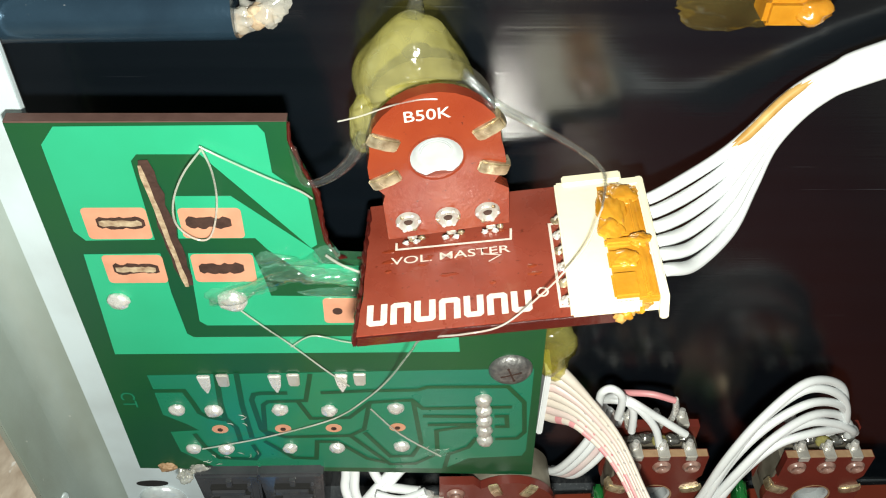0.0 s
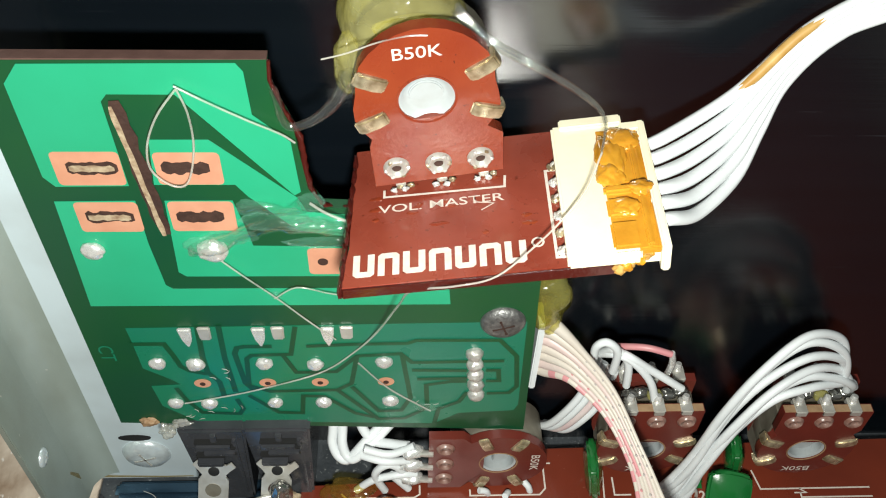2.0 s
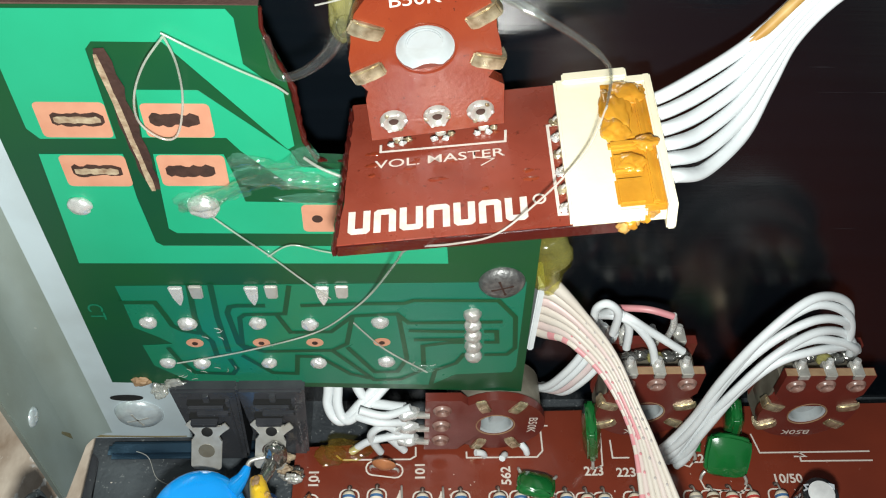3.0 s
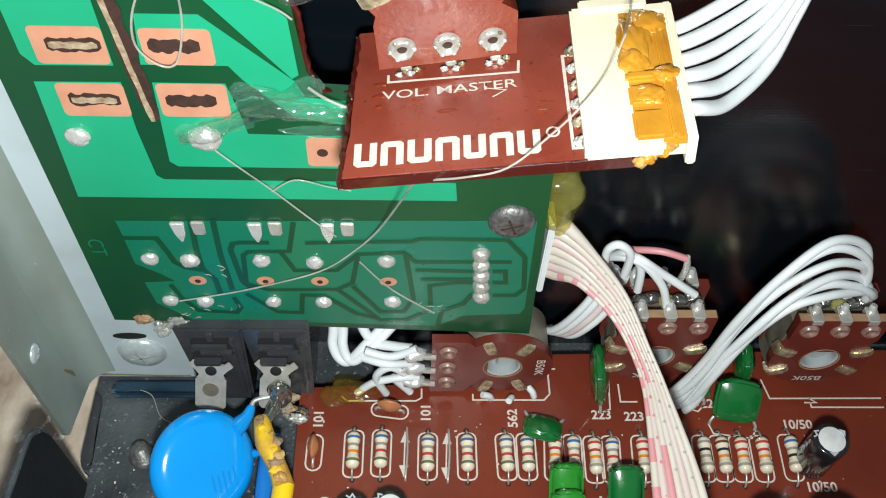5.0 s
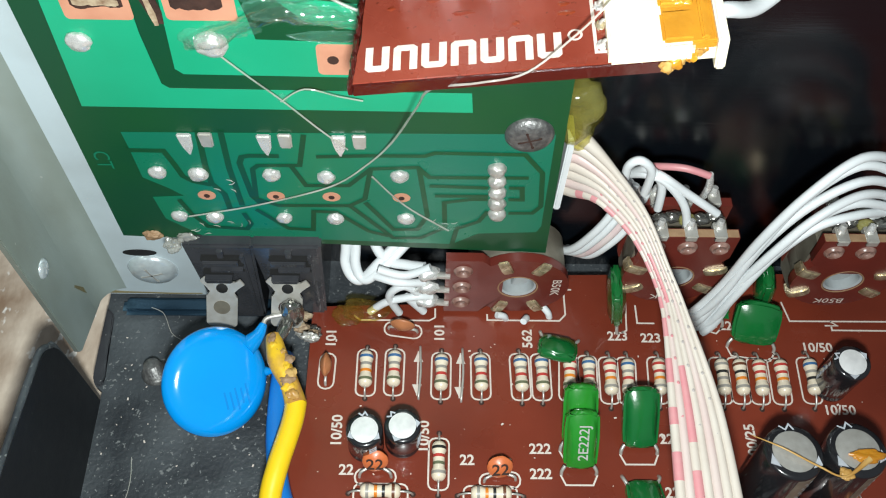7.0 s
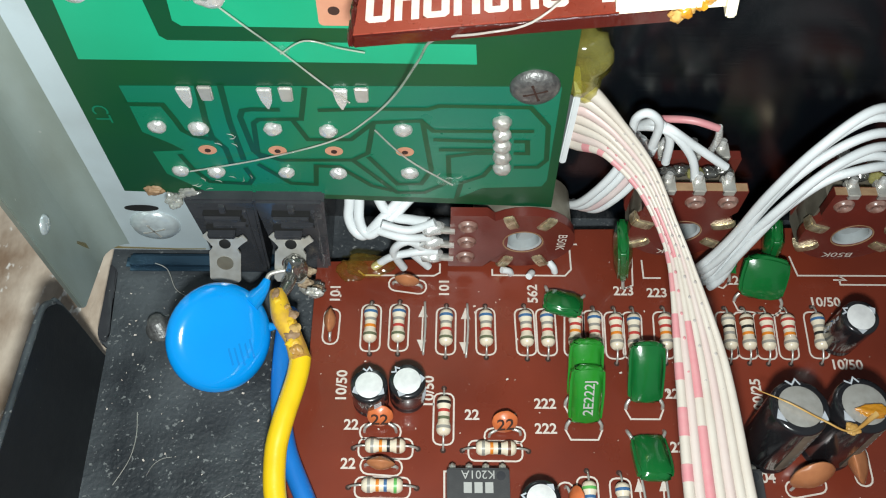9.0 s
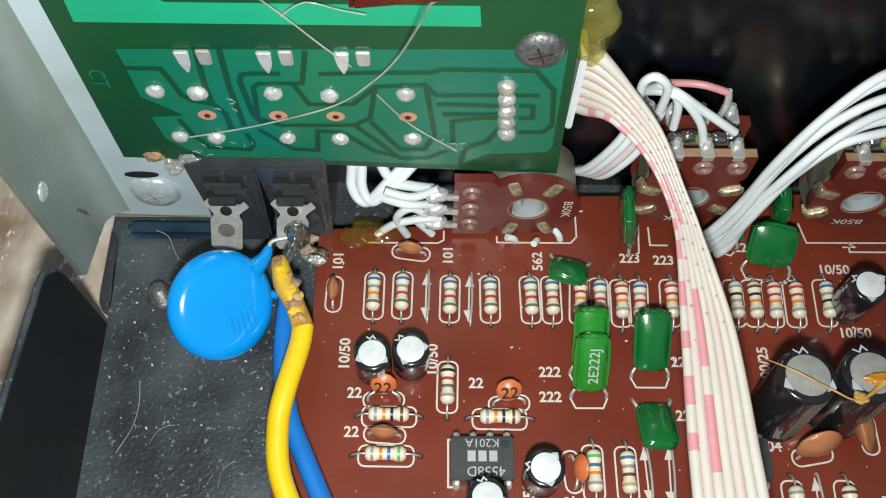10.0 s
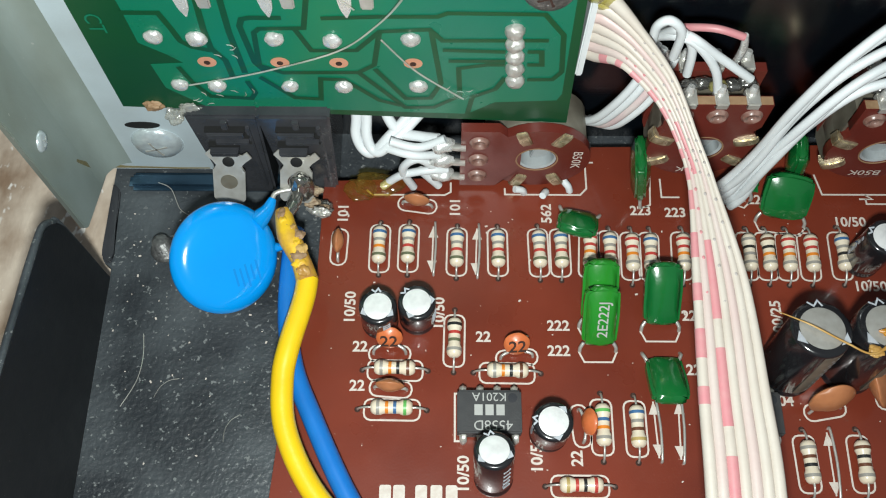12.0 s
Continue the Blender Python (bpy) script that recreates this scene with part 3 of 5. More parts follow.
for k in range(4):
    x = (-2.95, -1.96, -1.16, -0.15)[k]
    ring = [(x + 0.13 * math.cos(a), 3.21 + 0.11 * math.sin(a)) for a in np.linspace(0, 2 * math.pi, 19)[:-1]]
    sheet("copper_pad", ring, M_PAD, 0.02)
    sheet("hole", [(x + 0.045 * math.cos(a), 3.2 + 0.045 * math.sin(a)) for a in np.linspace(0, 2 * math.pi, 11)[:-1]], M_HOLE, 0.026)


def solder(x, z, r, seed, tall=0.6, mat=M_SOLDER, parent=gboard):
    part("solder_joint", blob(B(), (x, FRONT - 0.03, z), (r, r * tall, r * 0.95), seed, 0.12, 4), mat, parent)


for i, (x, z, r) in enumerate(((-3.52, 3.77, 0.13), (-2.97, 3.73, 0.14), (-1.95, 3.74, 0.13), (-1.2, 3.71, 0.13), (-0.17, 3.75, 0.13), (-3.45, 2.69, 0.12), (-2.93, 2.66, 0.13),
                               (-1.9, 2.67, 0.12), (-1.14, 2.67, 0.13), (-0.09, 2.69, 0.13), (-3.84, 6.28, 0.15), (-2.32, 6.27, 0.2))):
    solder(x, z, r, i)
for i in range(5):
    solder(1.18 + 0.02 * i, 3.94 - 0.27 * i, 0.135, 30 + i, 0.9, M_TIN)
for i, x in enumerate((-2.99, -1.95, -0.97)):
    part("pin", prism(B(), [(x - 0.1, 4.62), (x + 0.1, 4.62), (x + 0.08, 4.36), (x + 0.01, 4.18), (x - 0.06, 4.36)], FRONT - 0.07, FRONT, "xz", 0.02), M_SOLDER, gboard, "flat solder-covered pin")
    part("pin", prism(B(), [(x + 0.18, 4.64), (x + 0.37, 4.64), (x + 0.36, 4.36), (x + 0.2, 4.36)], FRONT - 0.06, FRONT, "xz", 0.02), M_TIN, gboard, "flat tinned pin")
lettering("CT", 0.22, M_COPPER_DARKER, gboard, place(-4.22, FRONT - 0.006, 4.0, 90, 90, 0))
cross_screw(place(1.55, FRONT - 0.02, 4.68, 90, 0, 0), 0.33, M_SCREW, "dark oxidised screw holding the green board")

# glue lump behind the board's edge, the white plug with its ribbon
solid("glue_lump", blob(blob(B(), (2.2, 9.1, 4.75), (0.36, 0.35, 0.5), 3, 0.35, 3), (2.3, 9.15, 4.3), (0.2, 0.3, 0.35), 5, 0.3, 3), M_GLUE_OLD, "yellow translucent hot glue lump behind the green board's edge", "glue")
plug = thing("ribbon_plug", "white plastic ribbon cable plug on the green board's edge", "connector")
part("housing", box(B(), 2.12, 2.22, 8.84, 9.3, 2.72, 4.4, 0.02), M_WHITEWIRE, plug)

# ---- jacks below the green board ----
for i, x in enumerate((-2.95, -1.9)):
    j = thing("jack_socket", "black plastic jack socket with a tinned solder lug", "jack socket", "jack sockets under the green board")
    part("body", prism(B(), [(x - 0.58, 2.12), (x + 0.5, 2.12), (x + 0.42, -0.2), (x - 0.4, -0.2)], 8.5, 9.88, "xz", 0.04), M_JACK, j)
    part("latch", box(B(), x - 0.3, x + 0.25, 8.36, 8.52, 1.72, 1.84, 0.015), M_JACK, j)
    part("latch", box(B(), x - 0.2, x + 0.3, 8.36, 8.52, 1.55, 1.64, 0.015), M_JACK, j)
    part("slot", box(B(), x - 0.34, x + 0.2, 8.47, 8.52, 1.40, 1.44, 0.01), M_JACK, j)
    for z0, z1, w0, w1 in ((1.85, 1.875, -0.32, 0.27), (1.685, 1.715, -0.32, 0.32), (1.52, 1.545, -0.22, 0.32), (1.43, 1.46, -0.35, 0.12)):
        part("slit", box(B(), x + w0, x + w1, 8.4, 8.505, z0, z1), M_BLACKHOLE, j)
    part("rib", box(B(), x + 0.28, x + 0.34, 8.44, 8.52, 0.1, 1.9, 0.015), M_JACK, j)
    part("stop", box(B(), x - 0.06, x + 0.04, 8.43, 8.52, 1.84, 2.05, 0.015), M_JACK, j)
    part("cheek", box(B(), x - 0.33, x + 0.1, 8.3, 8.52, 1.3, 1.42, 0.02), M_JACK, j)
    bm = prism(B(), [(-0.2, 0.42), (-0.28, 0.5), (-0.36, 0.4), (-0.25, 0.3), (-0.18, 0.22), (-0.25, 0.13), (-0.25, -0.42), (-0.2, -0.48), (0.2, -0.48), (0.25, -0.42), (0.25, 0.13), (0.18, 0.22), (0.25, 0.3),
                     (0.36, 0.4), (0.28, 0.5), (0.2, 0.42)], -0.02, 0.02, "xy", 0.008)
    lug = part("lug", bm, M_TIN, j, "tinned flat solder lug", place(x - 0.13, 8.2, 0.87, 65, 0, 0) @ pose(0, 0, 0, 0, 0, -6))
    part("eye", lathe(B(), [(0.0, 0.0), (0.11, 0.0), (0.135, 0.006), (0.135, -0.006)], 18), M_CAN if not i else M_HOLE, lug, m=place(0, -0.08, 0.022))
    part("notch", lathe(B(), [(0.0, 0.0), (0.09, 0.0), (0.1, -0.006)], 14), M_BLACKHOLE, lug, m=place(0, 0.3, 0.023))
    if i:
        part("solder", blob(B(), (x - 0.05, 8.08, 0.78), (0.19, 0.17, 0.36), 4, 0.12, 4), M_DARKSOLDER, j, "grey solder lump on the lug")


for i in range(9):
    random.seed(70 + i)
    c = (-1.95 + 0.35 * random.random(), 7.75 + 0.6 * random.random(), 0.12 + 0.35 * random.random())
    solid("solder_crumb", blob(B(), c, (0.1 + 0.06 * random.random(), 0.08, 0.1), i, 0.45, 4), (M_FIBRE, M_DARKSOLDER, M_TIN)[i % 3], "rough solder and flux lump by the jack lug", "solder", "solder lumps by the lug")


# ---- potentiometers ----
def potentiometer(m, base_label, tall, mat, numeral=None, flip=0, shaft=M_SHAFT, name="potentiometer", gang=False, high=0.8, neck=(-0.66, 0.66), eyes=(0.0, 0.45), flush=False):
    """Origin in the middle of the hole; the plate faces -y, its terminals point down (-z)."""
    p = thing(name, base_label, "potentiometer", m=m)
    a = [radians(v) for v in np.linspace(-38, 218, 22)]
    bite = {3: 0.95, 4: 0.92, 5: 0.97, 16: 0.96, 17: 0.93, 18: 0.97} if flush else {}
    pts = [(0.83 * bite.get(i, 1.0) * math.cos(v), (high if v > 0 and v < math.pi else 0.8) * math.sin(v)) for i, v in enumerate(a)]
    pts += [(neck[0], -0.62), (neck[0], -tall), (neck[1], -tall + (0.03 if flush else 0)), (neck[1], -0.62)]
    hole = 0.31
    bm = B()
    n = len(pts)
    angs = [math.atan2(q, r) for r, q in pts]
    ring = [(hole * math.cos(v), hole * 0.98 * math.sin(v)) for v in angs]
    for d, rev in ((-0.08, False), (0.08, True)):
        o = [bm.verts.new((x, d, z)) for x, z in pts]
        h = [bm.verts.new((x, d, z)) for x, z in ring]
        for k in range(n):
            q = (k + 1) % n
            bm.faces.new((o[k], o[q], h[q], h[k]))
    bm.verts.ensure_lookup_table()
    for k in range(n):
        q = (k + 1) % n
        bm.faces.new((bm.verts[k], bm.verts[q], bm.verts[2 * n + q], bm.verts[2 * n + k]))
        bm.faces.new((bm.verts[n + k], bm.verts[n + q], bm.verts[3 * n + q], bm.verts[3 * n + k]))
    plate = part("plate", bm, mat, p)
    if gang:
        part("plate", plate.data, None, p, m=place(0, 0.62, 0.05))
        part("frame", box(B(), -0.7, 0.7, 0.1, 0.56, -0.9, -0.5, 0.03), M_CAN, p, "dull metal frame between the wafers")
        part("side_clip", prism(B(), [(0.06, -0.95), (0.75, -1.0), (0.78, 0.3), (0.5, 0.5), (0.06, 0.45)], 0.7, 0.74, "yz"), M_CAN, p, "stained metal side clip")
        part("top_edge", box(B(), neck[0] + 0.01, neck[1] - 0.01, -0.07, 0.07, -tall - 0.006, -tall + 0.02, 0.004), M_RIM, p, "raw tan cut edge of the wafer")
        for k, d in ((-0.5, 0.3), (0.5, 0.34), (0.0, 0.28), (-0.95, 0.36), (0.95, 0.3)):
            part("clip", blob(B(), (0.45 * k, d, -tall + 0.06), (0.13, 0.1, 0.09), int(10 * k) + 3, 0.35, 3), M_DARKSOLDER if k else M_GLUE, p, "tinned clip with glossy flux")
        for k in (-1, 0, 1):
            for d in (0.0, 0.62):
                part("terminal", box(B(), 0.45 * k - 0.1, 0.45 * k + 0.1, d - 0.1, d + 0.2, -tall - 0.03, -tall + 0.1, 0.02), M_TIN, p, "tinned terminal clip")
                part("post", tube(B(), [(0.45 * k, d + 0.1, -tall), (0.45 * k + 0.01, d + 0.12, -tall - 0.07), (0.45 * k, d + 0.14, -tall - 0.15)], [0.06, 0.07, 0.05], 9, 4), M_SOLDER, p, "solder-covered post")
    part("bushing", lathe(B(), [(0.31, -0.06), (0.285, -0.05), (0.25, 0.0), (0.2, 0.015), (0, 0.02)] if flush else [(0.31, -0.07), (0.27, -0.05), (0.27, 0.3), (0, 0.3)], 26, Matrix.Rotation(radians(-90), 4, "X")), shaft, p, "pale shaft end inside the hole")
    half = [(0.2 * math.cos(v), 0.2 * math.sin(v)) for v in np.linspace(-0.5, math.pi + 0.1, 14)]
    part("shaft", prism(B(), half, -0.02 if flush else 0.06, 0.3, "xz", 0.015), shaft, p, "half-round pale plastic shaft")
    part("rim", lathe(B(), [(0.3, 0.0), (0.315, -0.085), (0.335, -0.09), (0.335, 0.0)], 26, Matrix.Rotation(radians(-90), 4, "X")), M_RIM if gang or tall < 1.25 else M_POT, p, "rim of the hole")
    part("can", lathe(B(), [(0.74, 0.1), (0.76, 0.15), (0.76, 0.5), (0.7, 0.55), (0.0, 0.55)] if gang else [(0.78, 0.1), (0.8, 0.15), (0.8, 0.75), (0.7, 0.8), (0.0, 0.8)], 30, Matrix.Rotation(radians(-90), 4, "X")), M_CAN, p, "dull metal can")
    for ang in (28, 152, -20, 200):
        x, z = 0.68 * math.cos(radians(ang)), 0.72 * math.sin(radians(ang))
        tab = part("tab", prism(B(), [(-0.17, -0.07), (-0.17, -0.1), (-0.1, -0.135), (0.08, -0.135), (0.2, -0.11), (0.22, -0.02), (0.2, 0.1), (0.16, 0.1), (0.17, -0.02), (0.1, -0.085)], -0.09, 0.09, "xy", 0.02), M_BRASS, p, "bent brass tab", place(x, 0, z, 0, -ang if math.cos(radians(ang)) > 0 else 180 - ang, 0))
    for k in (-1, 0, 1):
        e = part("eyelet", lathe(B(), [(0.05, 0.0), (0.07, 0.05), (0.12, 0.06), (0.155, 0.02), (0.16, -0.04)], 20), M_TIN if flush else M_RIVET, p, "tinned rivet eyelet" if flush else "varnished rivet", place(eyes[0] + eyes[1] * k, -0.08, -tall + 0.28, 90, 0, 0))
        part("bore", lathe(B(), [(0.0, 0.0), (0.055, 0.0), (0.055, -0.01)], 12), M_HOLE if flush else M_RIVET, e, m=place(0, 0, 0.02))
        for q in range(6 if flush else 0):
            part("petal", blob(B(), (0.125 * math.cos(q * 1.05 + k), 0.125 * math.sin(q * 1.05 + k), 0.045), (0.03, 0.03, 0.02), q + 7 * k, 0.5, 2), M_SOLDER if q % 3 else M_BRASS, e)
    if numeral:
        lettering(numeral, 0.155 if flush else 0.15, M_SILK, p, place(-0.07 if flush else 0, -0.085, 0.64 if flush else 0.62, 90, flip, 0), bold=0.001, wide=1.12)
    return p


potentiometer(place(0.38, 8.62, 8.85, 2, -5, 5), "reddish brown volume potentiometer, rear plate marked B50K", 1.25, M_POT, "B50K", high=0.94, neck=(-0.69, 0.83), eyes=(0.07, 0.49), flush=True)
potentiometer(place(1.74, 8.58, 0.96, 0, 90, 0), "dark brown potentiometer lying sideways at the board's edge, marked B50K", 1.2, M_POT_DARK, "B50K", high=0.84, neck=(-0.8, 0.86), eyes=(0.0, 0.5))
potentiometer(place(4.24, 8.6, 1.3, 0, 180, 0), "dark brown stacked potentiometer with terminals on top", 1.2, M_POT_DARK, "B50K", gang=True, neck=(-0.74, 0.74), eyes=(0.0, 0.5))
potentiometer(place(7.05, 8.6, 1.22, 0, 180, 0), "dark brown stacked potentiometer beside white wires", 1.2, M_POT_DARK, "B50K", gang=True, neck=(-0.74, 0.74), eyes=(0.0, 0.5))


# ---- the small volume board, nearly level, plugged on its potentiometer ----
VB = place(-0.56, 7.1, 7.24, 2, -9, -1)
qb = thing("volume_board", "glossy red-brown circuit board marked VOL.MASTER", "circuit board", m=VB)
random.seed(5)
rough_side = [(0.08 - 0.05 * k / 8 + random.uniform(-0.018, 0.018), 2.28 - 2.1 * k / 8) for k in range(1, 8)]
part("board", prism(B(), [(-0.035, 0.115), (3.07, 0.13), (3.12, 0.3), (3.0, 0.9), (2.75, 2.28), (0.08, 2.28)] + rough_side, -0.18, 0, "xy", 0.008), M_QBOARD, qb)
part("front_edge", box(B(), -0.03, 3.07, 0.1, 0.128, -0.178, -0.008, 0.012), M_EDGE, qb, "dark glossy varnished edge")
for k in range(9):
    part("varnish_run", blob(B(), (-0.02 + 0.012 * k, 0.16 + 0.24 * k, -0.02), (0.035, 0.16, 0.06), k, 0.35, 3), M_EDGE, qb, "hardened varnish run on the board's side")
x = 0.115
for i, w in enumerate((0.285, 0.285, 0.295, 0.295, 0.275, 0.285, 0.28)):
    s, mid = (1 if i % 2 else -1), 0.405
    arch = [(x, mid - 0.16 * s), (x + 0.078, mid - 0.16 * s), (x + 0.078, mid + 0.085 * s), (x + w - 0.118, mid + 0.085 * s), (x + w - 0.118, mid - 0.16 * s), (x + w - 0.04, mid - 0.16 * s),
            (x + w - 0.04, mid + 0.125 * s), (x + w - 0.08, mid + 0.16 * s), (x + 0.04, mid + 0.16 * s), (x, mid + 0.125 * s)]
    part("printed_block", prism(B(), arch, 0.004, 0.008, "xy"), M_SILK, qb, "plain white printed arch")
    x += w
part("printed_block", lathe(B(), [(0.05, 0.006), (0.062, 0.007), (0.075, 0.006)], 16), M_SILK, qb, "small white printed ring", place(2.21, 0.515, 0))
lettering("VOL. MASTER", 0.125, M_SILK, qb, place(1.13, 1.245, 0.006, 0, 0, 0.8), bold=0.001, wide=1.42)
part("printed_line", stroke(B(), [(0.45, 1.55), (0.45, 1.436), (1.893, 1.42), (1.905, 1.6)], 0.03, 0.006), M_SILK, qb)
part("printed_line", stroke(B(), [(2.52, 1.6), (2.387, 1.6), (2.402, 0.27), (2.56, 0.265)], 0.035, 0.006), M_SILK, qb)
part("scratch", stroke(B(), [(1.52, 1.22), (1.75, 1.17), (1.6, 1.08)], 0.016, 0.0065), M_SILK, qb, "pale scratch over the print")
header = thing("wire_header", "cream nylon wire header set in amber glue", "connector", m=VB)
part("housing", box(B(), 2.5, 3.3, 0.07, 2.13, 0.005, 0.22, 0.03), M_NYLON, header)
part("back_wall", box(B(), 2.6, 3.34, 2.02, 2.18, 0.01, 0.27, 0.02), M_NYLON, header)
part("plug", box(B(), 3.02, 3.56, 0.14, 1.98, -0.1, 0.2, 0.04), M_NYLON, header)
part("plug_wall", box(B(), 3.5, 3.6, 0.06, 2.04, -0.15, 0.27, 0.02), M_NYLON, header)
part("plug_wall", box(B(), 3.3, 3.56, 1.9, 2.04, -0.1, 0.26, 0.02), M_NYLON, header)
part("amber_glue", box(B(), 3.0, 3.51, 0.1, 1.96, 0.12, 0.232, 0.02), M_AMBER, header, "shiny amber hardened glue")
part("rib", box(B(), 3.36, 3.43, 0.12, 1.9, 0.15, 0.275, 0.02), M_AMBER, header)
for y0, y1, x0, x1, z1 in ((0.12, 0.5, 3.0, 3.31, 0.26), (0.56, 0.84, 3.0, 3.28, 0.265), (0.9, 1.02, 2.99, 3.5, 0.285), (1.04, 1.92, 3.06, 3.33, 0.25), (0.1, 0.88, 3.44, 3.51, 0.24)):
    part("amber_glue", box(B(), x0, x1, y0, y1, 0.15, z1, 0.03), M_AMBER, header, "shiny amber hardened glue")
for c, r, seed in (((3.14, 1.5, 0.24), (0.17, 0.36, 0.07), 5), ((3.1, 1.2, 0.23), (0.16, 0.2, 0.08), 8), ((3.3, 1.75, 0.24), (0.2, 0.2, 0.06), 3), ((3.4, 0.95, 0.26), (0.14, 0.1, 0.06), 4), ((3.46, 1.4, 0.2), (0.09, 0.4, 0.05), 6), ((3.2, 0.7, 0.24), (0.16, 0.13, 0.05), 7)):
    part("amber_glue", blob(B(), c, r, seed, 0.3, 4), M_AMBER, header, "shiny amber hardened glue")
for k in range(6):
    random.seed(k + 40)
    part("amber_glue", blob(B(), (3.06 + 0.07 * k, 0.06 + 0.02 * k + 0.04 * random.random(), -0.06 + 0.03 * k), (0.07, 0.05, 0.08), k + 4, 0.6, 3), M_AMBER if k % 2 else M_DYE, header, "brittle amber glue crumb at the board's corner")
for k in range(6):
    part("pin", tube(B(), [(2.46, 0.34 + 0.26 * k, 0.0), (2.47, 0.34 + 0.26 * k, 0.07), (2.52, 0.34 + 0.26 * k, 0.1)], 0.02, 8, 4), M_TIN, header)
    part("pin_solder", blob(B(), (2.46, 0.34 + 0.26 * k, 0.02), (0.05, 0.06, 0.03), k, 0.4, 3), M_BRASS if k % 2 else M_SOLDER, header)

for k in range(3):
    for q in range(4):
        random.seed(k * 5 + q)
        c = (0.58 + 0.5 * k + 0.065 * q, 1.5 + 0.03 * k + 0.07 * (q % 2) + 0.02 * random.random(), 0.03)
        part("solder_joint", blob(B(), c, (0.042, 0.03, 0.035), k + 3 * q, 0.5, 3), M_BRASS if q % 2 else M_SOLDER, qb)
    part("terminal", box(B(), 0.6 + 0.5 * k, 0.72 + 0.5 * k, 1.56 + 0.02 * k, 1.7 + 0.02 * k, 0.02, 0.1, 0.015), M_TIN, qb, "tinned terminal bent onto the board")
for k in range(14):
    random.seed(k + 60)
    part("flux_stain", blob(B(), (0.2 + 2.1 * random.random(), 0.65 + 1.0 * random.random(), 0.0), (0.03 + 0.06 * random.random(), 0.03, 0.005), k + 9, 0.5, 3), M_POT, qb, "brown glossy flux drop")

# hot glue on the volume control
bm = bmesh.new()
made = bmesh.ops.create_icosphere(bm, subdivisions=5, radius=1)["verts"]
for v in made:
    u = v.co.copy()
    k = max(u.z, 0)
    wide = 0.73 * (1 - 0.38 * k ** 1.2)
    lump = 1 + 0.07 * noise.noise(u * 1.5) + 0.025 * noise.noise(u * 3.1)
    v.co = Vector((0.15 + u.x * wide * lump - 0.05 * k, 9.3 + u.y * 0.6 * lump * (1 - 0.2 * k), 9.4 + u.z * (0.88 if u.z > 0 else 0.5) * lump))
solid("glue_mound", bm, M_GLUE, "big translucent yellow hot glue mound over the potentiometer", "glue")
for i, (c, size) in enumerate((((-0.47, 8.98, 9.0), (0.17, 0.22, 0.38)), ((0.3, 8.78, 9.55), (0.46, 0.2, 0.17)), ((-0.44, 8.72, 8.98), (0.1, 0.1, 0.13)), ((0.55, 9.7, 10.55), (0.22, 0.15, 0.12)))):
    solid("glue_lump", blob(B(), c, size, i + 3, 0.14, 4), M_GLUE if i != 2 else M_DRIP, "rounded translucent glue lump beside the mound", "glue", "glue lumps round the mound")
solid("glue_neck", tube(B(), [(0.13, 9.3, 10.2), (0.16, 9.4, 10.4), (0.2, 9.6, 10.6), (0.2, 9.85, 10.85)], [0.14, 0.07, 0.09, 0.2], 14, 6), M_DRIP, "clear glue neck from the mound to the panel", "glue")

# ---- the brown main board ----
main = thing("main_board", "brown phenolic main circuit board with white printed outlines", "circuit board")
part("board", prism(B(), [(-1.72, 8.62), (-1.72, 6.8), (-2.1, 5.0), (-2.3, 2.0), (-2.3, -12), (13, -12), (13, 9.5), (2.2, 9.3), (2.2, 8.75)], -0.16, 0, "xy", 0.01), M_BOARD, main)


def outline_print(loop):
    part("printed_outline", stroke(B(), loop, 0.028, 0.006, closed=True), M_SILK, main)


def label(text, x, y, turn=0, size=0.17):
    lettering(text, size, M_SILK, main, place(x, y, 0.006, 0, 0, turn), bold=0.006)


for text, x, y, turn in (("101", -1.36, 8.01, 90), ("101", 0.48, 8.13, 90), ("562", 1.98, 8.03, 90), ("223", 3.53, 8.09, 0), ("223", 4.1, 8.06, 0), ("223", 5.49, 8.31, 0), ("10/50", -1.17, 6.36, 90),
                         ("10/50", 0.23, 6.27, 90), ("22", 0.91, 5.88, 0), ("222", 2.08, 6.07, 0), ("222", 2.07, 5.66, 0), ("22", -0.99, 5.71, 0), ("22", -1.01, 5.09, 0), ("22", 4.14, 6.25, 0),
                         ("22", 4.12, 5.37, 0), ("10/50", 0.6, 3.78, 90), ("10/50", 1.68, 4.07, 90), ("22", 2.27, 4.02, 90), ("100/25", 5.52, 6.2, 90), ("104", 5.4, 4.9, 0), ("10/50", 6.95, 7.91, 0),
                         ("10/50", 7.08, 6.77, 0), ("104", 7.05, 4.0, 90)):
    label(text, x, y, turn)
bm = B()
for k, x in enumerate((-0.62, -0.42, -0.1, 0.12, 0.34)):
    prism(bm, round_loop(x, x + 0.17, 3.36, 3.62, 0.03, 2), 0.004, 0.008)
part("maker_mark", bm, M_SILK, main, "plain white printed blocks")


